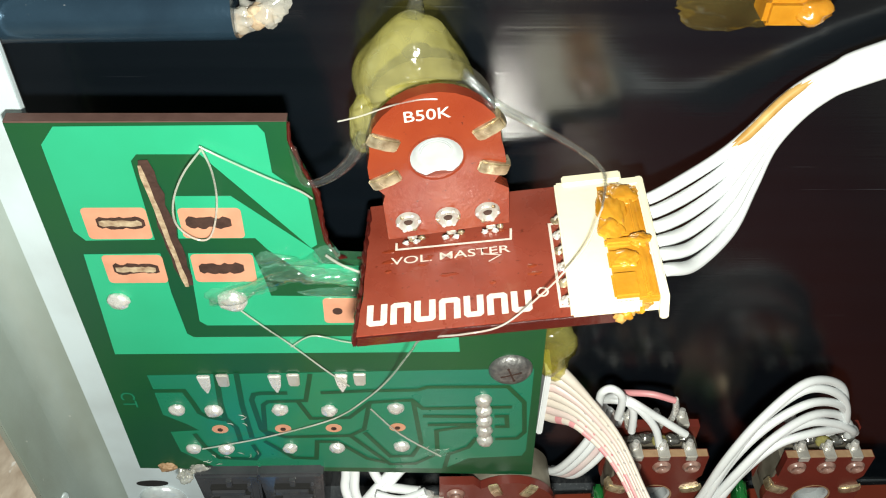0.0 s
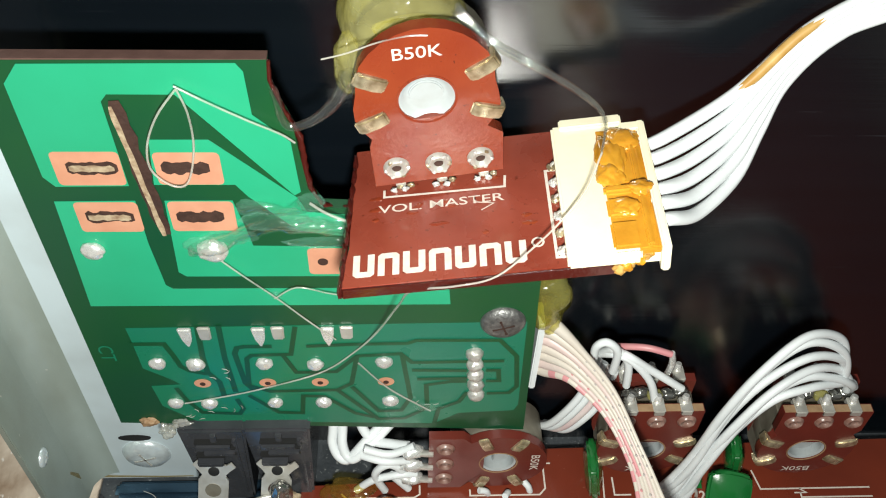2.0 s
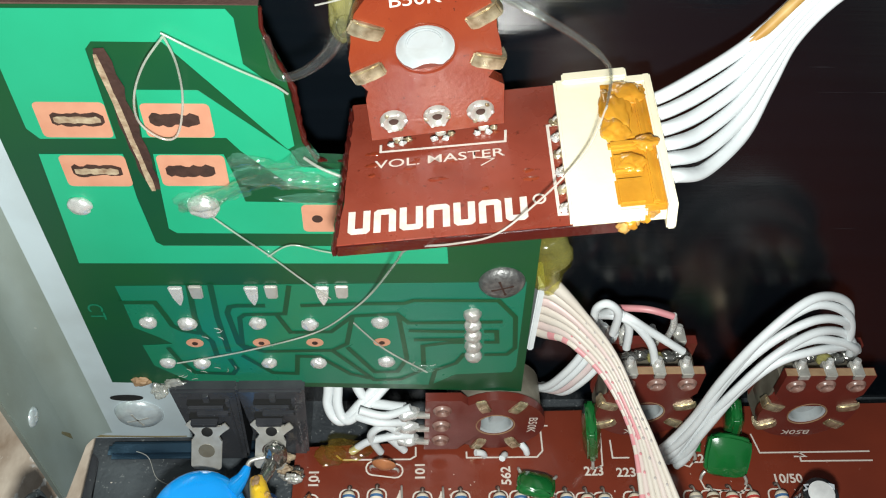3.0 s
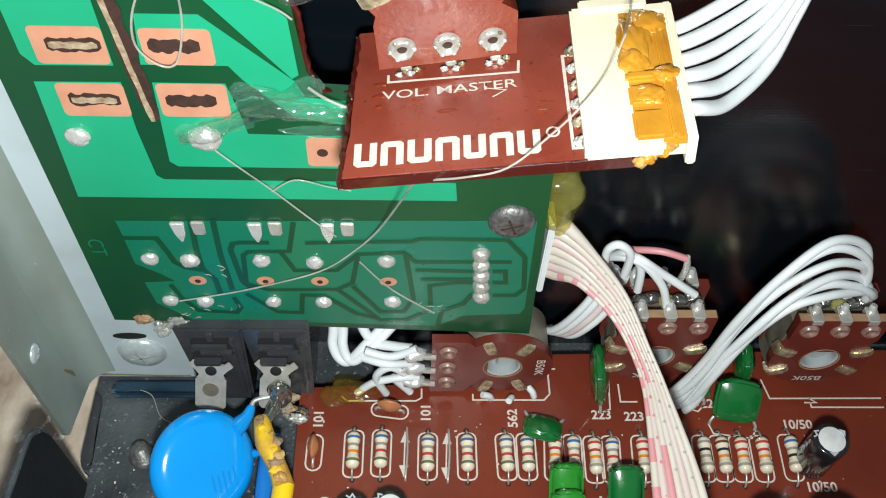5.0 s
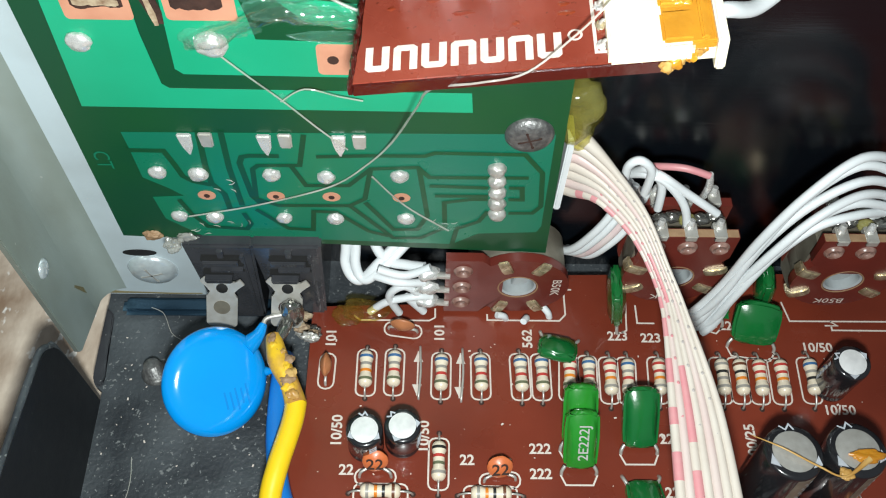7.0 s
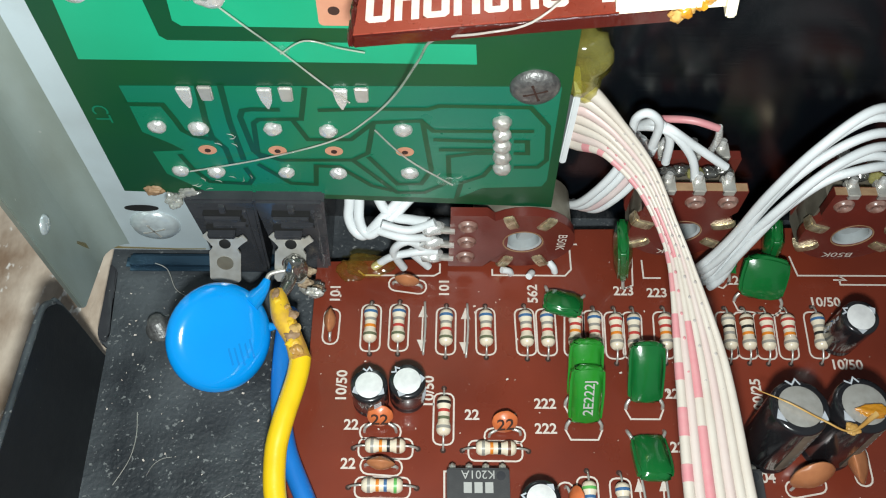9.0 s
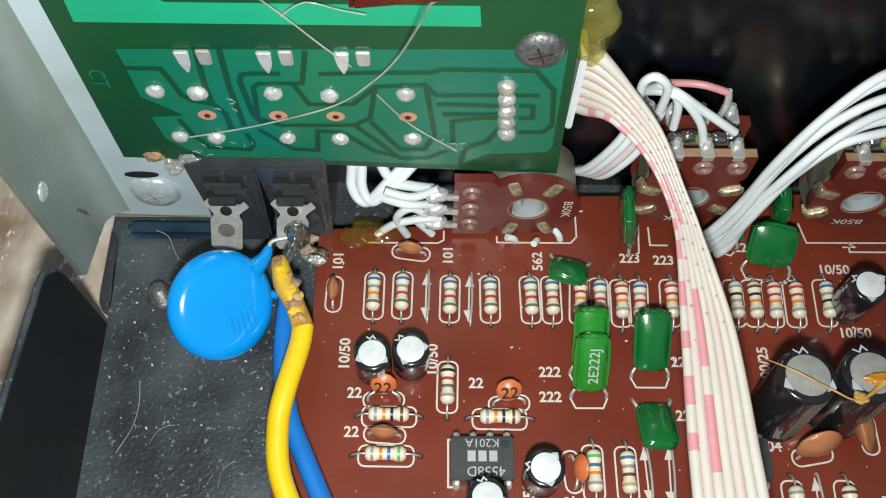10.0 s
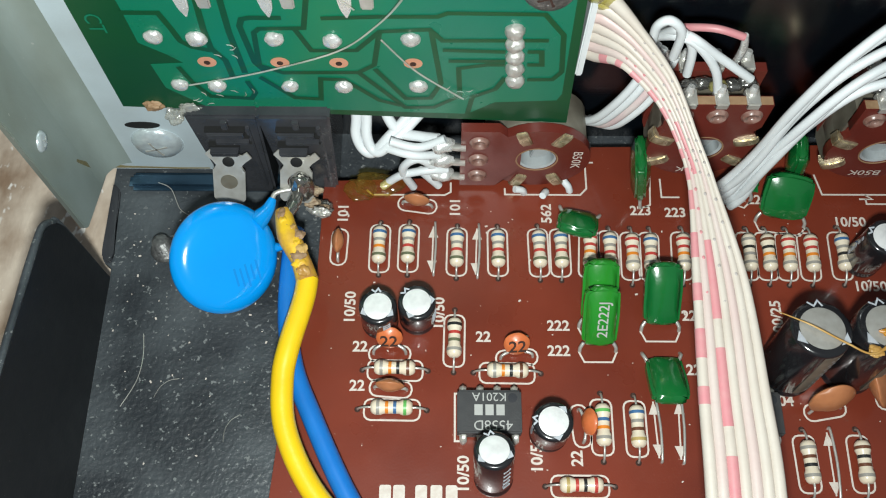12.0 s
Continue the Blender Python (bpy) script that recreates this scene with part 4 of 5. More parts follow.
def resistor(x0, y0, x1, y1, colours, lift=0.15, loop=True):
    a, b = Vector((x0, y0, 0)), Vector((x1, y1, 0))
    turn = math.degrees(math.atan2(y1 - y0, x1 - x0))
    c = (a + b) / 2
    half = (b - a).length / 2
    r = thing("resistor", "cream axial resistor with " + ", ".join(colours[:3]) + " bands on the main board", "resistor", "resistors on the main board", place(c.x, c.y, 0, 0, 0, turn))
    L = 0.31
    part("body", RES_BODY, None, r, m=place(0, 0, lift))
    for k, col in enumerate(colours):
        u = (-0.2, -0.07, 0.05, 0.2)[k]
        part("band", BAND_MESH[col, k in (0, 3)], None, r, col + " band", place(u, 0, lift))
    for s in (-1, 1):
        part("lead", tube(B(), [(s * L * 0.95, 0, lift), (s * (L + 0.06), 0, lift), (s * (half - 0.03), 0, lift * 0.55), (s * half, 0, -0.02)], 0.017, 7, 3), M_TIN, r)
        part("hole_ring", lathe(B(), [(0.0, 0.004), (0.026, 0.005), (0.036, 0.012), (0.046, 0.002)], 12), M_HOLE, main, m=place(c.x, c.y, 0) @ pose(0, 0, 0, 0, 0, turn) @ place(s * half, 0, 0))
    if loop:
        lp = [Vector(p) for p in round_loop(-0.42, 0.42, -0.16, 0.16, 0.1, 3)]
        rot = Matrix.Rotation(radians(turn), 2)
        outline_print([tuple(rot @ p + c.xy) for p in lp])
    return r


AX = Matrix.Rotation(radians(90), 4, "Y")
RES_BODY = mesh_of("body", lathe(B(), [(0, -0.31), (0.07, -0.31), (0.105, -0.28), (0.122, -0.24), (0.122, -0.16), (0.1, -0.11), (0.1, 0.11), (0.122, 0.16), (0.122, 0.24), (0.105, 0.28), (0.07, 0.31), (0, 0.31)], 20, AX @ Matrix.Diagonal((0.93, 0.93, 1, 1))), M_RES)
BAND_MESH = {}
for col, mat in BANDS.items():
    for end in (True, False):
        R = 0.1155 if end else 0.0965
        BAND_MESH[col, end] = mesh_of("band", lathe(B(), [(R - 0.01, -0.027), (R, -0.023), (R, 0.023), (R - 0.01, 0.027)], 20, AX), mat)

for row in ((-0.74, 7.85, -0.75, 6.91, "blue grey orange green"), (-0.27, 7.87, -0.29, 6.91, "blue grey red green"), (0.51, 7.8, 0.49, 6.86, "blue grey red green"), (1.16, 7.8, 1.16, 6.86, "blue grey red green"),
            (1.81, 7.81, 1.83, 6.84, "blue grey red green"), (2.17, 7.81, 2.17, 6.84, "blue grey red green"), (2.66, 7.76, 2.6, 6.86, "red red orange green"), (2.97, 7.78, 2.93, 6.82, "blue grey red green"),
            (3.32, 7.78, 3.29, 6.77, "red red orange grey"), (3.63, 7.78, 3.57, 6.77, "blue grey red grey"), (4.15, 7.79, 4.1, 6.78, "red red orange grey"), (5.2, 7.79, 5.16, 6.79, "grey black grey grey"),
            (5.5, 7.79, 5.48, 6.79, "brown black orange grey"), (5.84, 7.79, 5.79, 6.78, "red red orange grey"), (6.2, 7.79, 6.16, 6.78, "red red orange grey"), (6.7, 7.82, 6.67, 6.79, "blue grey black grey"),
            (0.47, 6.33, 0.45, 5.31, "black red green grey"), (-0.94, 5.34, 0.06, 5.33, "grey orange black brown"), (0.75, 5.31, 1.78, 5.3, "grey orange black brown"), (-0.99, 4.73, 0.05, 4.72, "grey orange blue lime"),
            (2.66, 5.0, 2.65, 3.97, "lime blue orange grey"), (3.16, 4.97, 3.16, 3.96, "blue grey brown gold"), (1.78, 3.61, 2.79, 3.61, "gold red black red"), (5.62, 4.47, 5.63, 3.45, "grey brown black grey"),
            (6.42, 4.48, 6.4, 3.45, "brown black brown grey")):
    resistor(*row[:4], row[4].split())


def wire_link(x0, y0, x1, y1):
    w = thing("wire_link", "bare tinned wire link on the main board", "wire", "wire links on the main board")
    part("wire", tube(B(), [(x0, y0, -0.02), (x0, y0 - 0.03, 0.07), ((x0 + x1) / 2 + 0.02, (y0 + y1) / 2, 0.09), (x1, y1 + 0.03, 0.07), (x1, y1, -0.02)], 0.021, 7, 4), M_TIN, w)
    a, b = Vector((x0 - 0.03, y0 - 0.05)), Vector((x1 - 0.03, y1 + 0.05))
    bm = B()
    stroke(bm, [a, b], 0.025, 0.006)
    for p, s in ((a, -1), (b, 1)):
        prism(bm, [(p.x, p.y), (p.x + 0.08, p.y + 0.2 * s), (p.x - 0.08, p.y + 0.2 * s)], 0.004, 0.008)
    part("printed_arrow", bm, M_SILK, main)


for row in ((0.15, 7.83, 0.13, 6.92), (0.86, 7.8, 0.83, 6.88), (3.48, 4.93, 3.5, 3.98), (3.86, 4.94, 3.82, 3.96), (6.02, 4.48, 6.01, 3.45)):
    wire_link(*row)


def electrolytic(x, y, r, h, lean=(0, 0), spin=0, label_text="black electrolytic capacitor with an aluminium top", big=False):
    e = thing("electrolytic_capacitor", label_text, "capacitor", "electrolytic capacitors", place(x, y, 0, lean[0], lean[1], spin))
    part("sleeve", lathe(B(), [(0, 0.02), (r * 0.8, 0.02), (r, 0.06), (r, 0.1), (r * 0.93, 0.14), (r * 0.93, 0.17), (r, 0.22), (r, h - 0.06), (r * 0.97, h - 0.015), (r * 0.86, h), (r * 0.74, h + 0.004)], 32), M_SLEEVE, e)
    part("top", lathe(B(), [(r * 0.78, h - 0.01), (r * 0.72, h - 0.004), (0, h - 0.004)], 28), M_TIN if big else M_ALU, e, "aluminium top")
    bm = B()
    for k in range(5 if not big else 8):
        z0 = 0.3 + k * (h - 0.4) / (5 if not big else 8)
        box(bm, -0.025, 0.025, -r - 0.003, -r + 0.01, z0, z0 + 0.08, 0, Matrix.Rotation(radians(200), 4, "Z"))
        box(bm, -0.06, 0.06, -r - 0.003, -r + 0.012, z0, z0 + 0.03, 0, Matrix.Rotation(radians(28), 4, "Z"))
    if big:
        arc = np.linspace(radians(-92), radians(-55), 6)
        stripe = [((r + 0.004) * math.cos(a), (r + 0.004) * math.sin(a)) for a in arc] + [((r - 0.02) * math.cos(a), (r - 0.02) * math.sin(a)) for a in arc[::-1]]
        part("stripe", prism(B(), stripe, 0.24, h - 0.07, "xy"), M_CAN, e, "broad tan polarity stripe")
    part("sleeve_print", bm, M_PRINT, e, "pale unreadable print bars")
    for k, ang in enumerate((205, 330, 95)):
        a0 = radians(ang)
        wedge = [(r * (0.99 if q % 2 else 0.8) * math.cos(a0 + 0.18 * (q - 1.5)), r * (0.99 if q % 2 else 0.8) * math.sin(a0 + 0.18 * (q - 1.5))) for q in range(4)]
        if k < 2:
            part("sleeve_mark", prism(B(), [(r * 0.78 * math.cos(a0 - 0.34), r * 0.78 * math.sin(a0 - 0.34)), (r * 0.97 * math.cos(a0), r * 0.97 * math.sin(a0)), (r * 0.78 * math.cos(a0 + 0.34), r * 0.78 * math.sin(a0 + 0.34))], h - 0.01, h + 0.008), M_PRINT, e, "pale printed wedge on the shoulder")
        else:
            part("sleeve_mark", stroke(B(), wedge, 0.025, h + 0.006), M_PRINT, e, "pale printed mark on the shoulder")
    return e


electrolytic(-0.69, 6.1, 0.285, 0.74)
electrolytic(-0.11, 6.17, 0.285, 0.74, spin=40)
electrolytic(1.85, 4.38, 0.29, 0.76, spin=80)
electrolytic(1.03, 3.7, 0.285, 1.05, (-12, 0), 10)
electrolytic(6.98, 7.2, 0.29, 1.1, (0, -4), 60)
electrolytic(5.48, 5.36, 0.425, 1.65, (-4, 0), 0, "large black electrolytic capacitor with a glue thread on top", True)
electrolytic(6.42, 5.4, 0.425, 1.65, (-4, 0), 10, "large black electrolytic capacitor with amber glue on top", True)


def disc_capacitor(x, y, r, mat, turn, lean, lift, mark=None, leads=0.25):
    d = thing("ceramic_capacitor", "small orange ceramic disc capacitor" + (" marked " + mark if mark else "") + " on the main board", "capacitor", "ceramic disc capacitors", place(x, y, 0, 0, 0, turn))
    tip = place(0, 0, 0) @ pose(0, 0, 0, lean, 0, 0) @ place(0, 0, lift + r)
    bm = blob(B(), (0, 0, 0), (r, 0.1 if r < 0.3 else 0.15, r), int(x * 50), 0.06, 4)
    for v in bm.verts:
        v.co.y *= max(0.25, 1 - (math.hypot(v.co.x, v.co.z) / r) ** 2 * 0.5)
    body = part("disc", bm, mat, d, m=tip)
    for s in (-1, 1):
        top = pose(0, 0, 0, lean, 0, 0) @ Vector((s * r * 0.6, 0, lift + r * 0.3))
        part("lead", tube(B(), [top, (s * leads * 0.9, top.y * 0.4, lift * 0.6 + 0.05), (s * leads, 0, -0.02)], 0.025, 7, 4), M_TIN, d)
    if mark:
        lettering(mark, 0.2, M_HOLE, body, place(0, -0.104, 0, 90, 0, 0), bold=0.004)
    rot = Matrix.Rotation(radians(turn), 2)
    outline_print([tuple(rot @ Vector(p) + Vector((x, y))) for p in round_loop(-0.32, 0.32, -0.13, 0.13, 0.12, 3)])
    return d


disc_capacitor(-1.4, 7.4, 0.2, M_DISC_BROWN, 88, 0, 0.05)
disc_capacitor(-0.15, 8.17, 0.21, M_DISC_BROWN, -8, 6, 0.05)
disc_capacitor(-0.53, 5.6, 0.2, M_DISC, 0, -32, 0.12, "22")
disc_capacitor(1.42, 5.55, 0.2, M_DISC, 4, -38, 0.06, "22")
disc_capacitor(-0.5, 5.05, 0.22, M_DISC_BROWN, -4, 4, 0.04)
disc_capacitor(2.34, 4.5, 0.2, M_DISC, -84, -24, 0.05)
disc_capacitor(6.02, 4.76, 0.35, M_DISC_BROWN, 10, -14, 0.02)
disc_capacitor(6.95, 5.1, 0.4, M_DISC_BROWN, 90, -30, 0.1)


def film_capacitor(x, y, w, h, turn, lean, bright=False, mark=None):
    c = thing("film_capacitor", ("bright" if bright else "dark") + " green glossy dipped film capacitor on the main board", "capacitor", "green film capacitors", place(x, y, 0, 0, 0, turn))
    tip = pose(0, 0, 0, -lean, 0, 0) @ place(0, 0, 0.12)
    bm = B()
    box(bm, -w / 2, w / 2, -0.16, 0.16, 0, h)
    bmesh.ops.subdivide_edges(bm, edges=bm.edges, cuts=3, use_grid_fill=True)
    for v in bm.verts:
        u, k = v.co.x / (w / 2), (v.co.z - h / 2) / (h / 2)
        v.co.y *= 1 - 0.45 * max(abs(u), abs(k)) ** 3
        v.co.x *= 1 - 0.06 * abs(k) ** 4 + 0.03 * noise.noise(v.co * 3)
        v.co.z += 0.03 * noise.noise(v.co * 2.5 + Vector((x, y, 0))) - 0.05 * abs(u) ** 4 * (1 if k > 0 else -1)
    bmesh.ops.bevel(bm, geom=[e for e in bm.edges if e.is_manifold and e.calc_face_angle(0) > 0.8], offset=0.05, segments=3, affect="EDGES")
    body = part("body", bm, M_MYLAR_BRIGHT if bright else M_MYLAR, c, m=tip)
    for s in (-1, 1):
        top = pose(0, 0, 0, -lean, 0, 0) @ Vector((s * (w / 2 - 0.05), 0, 0.16))
        part("lead", tube(B(), [top, (s * w / 2, top.y * 0.4, 0.06), (s * w / 2, 0, -0.02)], 0.03, 7, 3), M_TIN, c)
    if mark:
        lettering(mark, 0.16, M_ICPRINT, body, place(0.02, -0.168, h * 0.52, 90, -90, 0), bold=0.002)
    rot = Matrix.Rotation(radians(turn), 2)
    part("printed_line", stroke(B(), [tuple(rot @ Vector(p) + Vector((x, y))) for p in ((-w / 2 - 0.02, 0.0), (-w / 2 + 0.06, -0.17), (w / 2 - 0.06, -0.17), (w / 2 + 0.02, 0.0))], 0.028, 0.006), M_SILK, main)
    return c


film_capacitor(3.55, 8.53, 0.75, 1.05, 86, 10)
film_capacitor(2.53, 8.1, 0.66, 0.62, -14, -58)
film_capacitor(2.68, 6.05, 0.55, 1.05, 0, 42, True)
film_capacitor(2.67, 5.66, 0.55, 1.0, 0, 42, True, "2E222J")
film_capacitor(3.66, 6.0, 0.58, 1.0, 0, 50)
film_capacitor(3.64, 5.65, 0.58, 0.85, 0, -66)
film_capacitor(5.79, 7.87, 0.78, 0.76, -8, 40)
film_capacitor(6.1, 8.75, 0.55, 0.9, 80, 8)
film_capacitor(5.15, 8.38, 0.45, 0.4, -20, 20)

ic = thing("dual_amplifier_chip", "black eight-pin chip marked 4558D K201A, upside down", "chip", m=place(0.97, 4.62, 0))
part("body", box(B(), -0.47, 0.47, -0.32, 0.32, 0.07, 0.37, 0.025), M_IC, ic)
for k in range(4):
    for s in (-1, 1):
        part("pin", tube(B(), [(-0.381 + 0.254 * k, s * 0.3, 0.22), (-0.381 + 0.254 * k, s * 0.38, 0.2), (-0.381 + 0.254 * k, s * 0.39, -0.02)], [0.06, 0.06, 0.03], 6, 3), M_TIN, ic)
lettering("4558D", 0.15, M_ICPRINT, ic, place(0.05, -0.2, 0.3745, 0, 0, 180))
lettering("K201A", 0.13, M_ICPRINT, ic, place(0.0, 0.22, 0.3745, 0, 0, 180))
bm = B()
for k in range(3):
    box(bm, -0.22 + 0.16 * k, -0.1 + 0.16 * k, -0.06, 0.1, 0.372, 0.3745)
part("maker_mark", bm, M_ICPRINT, ic, "three plain grey printed blocks")
part("dimple", lathe(B(), [(0, 0), (0.07, 0), (0.07, -0.01)], 16), M_JACK, ic, m=place(0.34, 0.2, 0.374))
copy_thing(ic, place(4.78, 4.62, 0))
part("printed_line", stroke(B(), [(4.33, 4.98), (4.25, 4.98), (4.25, 4.26), (4.33, 4.26)], 0.03, 0.006), M_SILK, main)
part("printed_line", stroke(B(), [(0.52, 4.98), (0.47, 4.98), (0.47, 4.26), (0.55, 4.26)], 0.03, 0.006), M_SILK, main)

for loop in ([(0.4, 8.6), (0.4, 8.42), (0.3, 8.36), (-0.9, 8.36), (-1.0, 8.45)], [(2.8, 9.0), (2.66, 9.0), (2.66, 8.5), (2.55, 8.38), (1.3, 8.38), (1.3, 8.5)], [(3.9, 8.7), (3.9, 8.35), (4.2, 8.35)], [(6.5, 8.8), (6.58, 8.42), (8.6, 8.43)], [(7.29, 8.34), (7.29, 8.25), (8.6, 8.25)], [(7.18, 8.34), (7.4, 8.34), (7.29, 8.42)]):
    part("printed_line", stroke(B(), loop, 0.03, 0.006), M_SILK, main)

# ---- the blue capacitor and the mains wires ----
bc = thing("blue_disc_capacitor", "large glossy blue disc capacitor soldered to a lug", "capacitor", m=place(-3.08, 6.93, 0.6, -64, 31, 3))
bm = lathe(B(), [(0, 0.178), (0.35, 0.176), (0.56, 0.17), (0.66, 0.15), (0.73, 0.11), (0.785, 0.05), (0.8, 0.0), (0.785, -0.05), (0.73, -0.11), (0.66, -0.15), (0.56, -0.17), (0.35, -0.176), (0, -0.178)], 48, Matrix.Rotation(radians(90), 4, "X"))
bm.transform(Matrix.Diagonal((1.05, 1.0, 1.09, 1)))
part("disc", bm, M_BLUECAP, bc)
part("neck", tube(B(), [(0.36, 0, 0.6), (0.52, 0, 0.85), (0.57, 0, 1.05)], [0.2, 0.11, 0.06], 12), M_BLUECAP, bc)
part("neck", tube(B(), [(0.66, 0, 0.28), (0.84, 0, 0.32), (0.9, 0, 0.34)], [0.12, 0.06, 0.03], 12), M_BLUECAP, bc)
part("lead", tube(B(), [(0.57, 0, 1.03), (0.62, 0.0, 1.16), (0.95, -0.1, 1.3)], 0.04, 9), M_TIN, bc)
for k in range(5):
    part("print_bar", box(B(), -0.16 + 0.03 * (k % 2), 0.12 + 0.04 * (k % 3), -0.004, 0.004, -0.016, 0.016), M_BLUEINK, bc, "faint unreadable dark blue print bar", place(0.2 + 0.075 * k, -0.175 + 0.001 * k, -0.28 + 0.05 * k, 0, 62, 0))
yw = thing("yellow_wire", "thick yellow wire with a scorched end on a lug", "wire")
part("jacket", tube(B(), [(-1.76, 6.54, 0.75), (-1.8, 6.2, 0.72), (-1.97, 5.5, 0.68), (-2.04, 5.0, 0.6), (-1.96, 4.3, 0.5), (-1.56, 3.5, 0.4), (-0.8, 2.6, 0.35), (-0.2, 1.6, 0.3)], 0.168, 16, 6), M_YELLOW, yw)
part("scorched_end", tube(B(), [(-2.2, 7.62, 0.85), (-2.08, 7.2, 0.85), (-1.88, 6.82, 0.8), (-1.76, 6.5, 0.75)], [0.12, 0.18, 0.15, 0.172], 14, 6), M_BURNT, yw)
for k in range(9):
    random.seed(k + 90)
    u = k / 8
    part("char", blob(B(), (-2.12 + 0.34 * u + random.uniform(-0.1, 0.1), 7.5 - 0.9 * u, 0.98 - 0.06 * u), (0.06 + 0.05 * random.random(), 0.09, 0.05), k, 0.5, 3), (M_RIM, M_BURNT, M_DYE)[k % 3], yw, "charred flake of wire jacket")
part("bare_end", tube(B(), [(-2.0, 8.0, 0.75), (-2.05, 7.75, 0.82), (-2.12, 7.55, 0.85)], [0.1, 0.11, 0.08], 12), M_DARKSOLDER, yw)
bw = thing("blue_wire", "blue wire running beside the yellow one", "wire")
part("jacket", tube(B(), [(-2.1, 7.6, 0.2), (-2.12, 6.94, 0.25), (-2.1, 6.1, 0.25), (-1.95, 5.3, 0.25), (-1.65, 4.6, 0.25), (-1.1, 3.5, 0.25), (-0.4, 2.4, 0.25)], 0.155, 14, 6), M_BLUEWIRE, bw)


# ---- cables ----
def between(a, b, u):
    return [tuple(Vector(p).lerp(Vector(q), u)) for p, q in zip(a, b)]


ribbon = thing("ribbon_cable", "cream seven-wire ribbon cable with pink marks, arching over the main board", "cable")
R_EDGE = [(2.2, 9.05, 4.2), (2.4, 8.98, 4.2), (2.82, 8.7, 3.9), (3.29, 8.26, 3.5), (3.6, 7.61, 3.15), (3.84, 6.99, 2.9), (4.16, 5.75, 2.6), (4.27, 4.3, 2.45), (4.3, 3.05, 2.4), (4.2, 0.5, 2.2), (4.0, -5, 1.2)]
L_EDGE = [(2.2, 9.05, 3.05), (2.36, 8.9, 3.15), (2.66, 8.55, 3.4), (3.12, 8.12, 3.2), (3.43, 7.6, 2.92), (3.55, 6.99, 2.78), (3.56, 5.75, 2.55), (3.53, 4.3, 2.4), (3.5, 3.04, 2.35), (3.4, 0.5, 2.15), (3.2, -5, 1.15)]
WIDTHS = [(Vector(a) - Vector(b)).length / 12 * 1.2 for a, b in zip(L_EDGE, R_EDGE)]
for k in range(7):
    line = between(L_EDGE, R_EDGE, k / 6)
    part("wire", tube(B(), line, WIDTHS, 12, 7), M_CREAMWIRE if k % 3 != 1 else M_RIBBONPINK, ribbon)


def mark(k, u0, u1, mat=M_PINK, label="faded pink printed dash", proud=0.004, n=12):
    """A dyed stretch of wire k of the ribbon, between two shares of its length."""
    pts = curve_points(between(L_EDGE, R_EDGE, k / 6), n)
    rad = np.interp(np.linspace(0, len(WIDTHS) - 1, len(pts)), range(len(WIDTHS)), WIDTHS)
    lo, hi = int(u0 * (len(pts) - 1)), max(int(u0 * (len(pts) - 1)) + 1, int(u1 * (len(pts) - 1)))
    part("printed_dash", tube(B(), [tuple(p) for p in pts[lo:hi + 1]], [float(v) + proud for v in rad[lo:hi + 1]], 12, 1), mat, ribbon, label)


for i in range(13):
    u = 0.14 + 0.046 * i
    mark(0, u, u + 0.022)
for u0, u1 in ((0.36, 0.475), (0.56, 0.64), (0.665, 0.74), (0.77, 0.86)):
    mark(2, u0, u1)
for i in range(22):
    u = 0.2 + 0.027 * i
    for k, mat in ((5, M_TICK), (3, M_TICK), (1, M_PINK)):
        pts = curve_points(between(L_EDGE, R_EDGE, k / 6), 12)
        q = pts[int((u + 0.004 * k) * (len(pts) - 1))]
        part("printed_tick", blob(B(), q + Vector((-0.01, -0.3, 0.95)).normalized() * 0.056, (0.022, 0.03, 0.008), i, 0.3, 1), mat, ribbon)

back = thing("ribbon_cable", "white and pink ribbon cable looping behind the potentiometers", "cable")
for k in range(4):
    o = 0.11 * k
    part("wire", tube(B(), [(2.35 + o, 9.5, 0.6), (2.62 + o, 9.15, 1.1 - o * 0.5), (2.85 + o, 9.0, 1.75 - o * 0.8), (3.1 + o, 9.05, 2.35 - o), (3.3 + o, 9.3, 2.9 - o)], 0.068, 10, 7), M_PINKWIRE if k == 2 else M_WHITEWIRE, back)

stack = thing("white_wire_set", "white hook-up wires curling onto potentiometer terminals", "wires")
for k, pts in enumerate((
        [(3.1, 9.3, 2.9), (3.08, 8.95, 3.35), (3.06, 8.88, 3.8), (3.2, 8.85, 3.95), (3.4, 8.85, 3.7), (3.43, 8.9, 3.1)],
        [(3.2, 9.25, 3.1), (3.4, 8.95, 3.5), (3.68, 8.85, 3.44), (4.05, 8.8, 2.94), (4.22, 8.75, 2.4)],
        [(3.3, 9.3, 3.2), (3.55, 8.9, 3.56), (4.02, 8.85, 3.2), (4.6, 8.8, 2.74)],
        [(3.25, 9.2, 3.2), (3.4, 8.95, 3.62), (3.64, 8.9, 3.32), (3.72, 8.9, 2.7)])):
    part("wire", tube(B(), pts, 0.066, 10, 7), M_WHITEWIRE, stack)
part("wire", tube(B(), [(3.25, 9.4, 3.1), (3.55, 9.1, 3.5), (3.9, 8.95, 3.66), (4.27, 8.88, 3.58)], 0.055, 10, 7), M_PINK, stack, "pink wire")
part("terminal", tube(B(), [(4.28, 8.9, 3.6), (4.34, 8.9, 3.3), (4.36, 9.0, 2.8)], [0.045, 0.06, 0.05], 8, 5), M_SOLDER, stack)

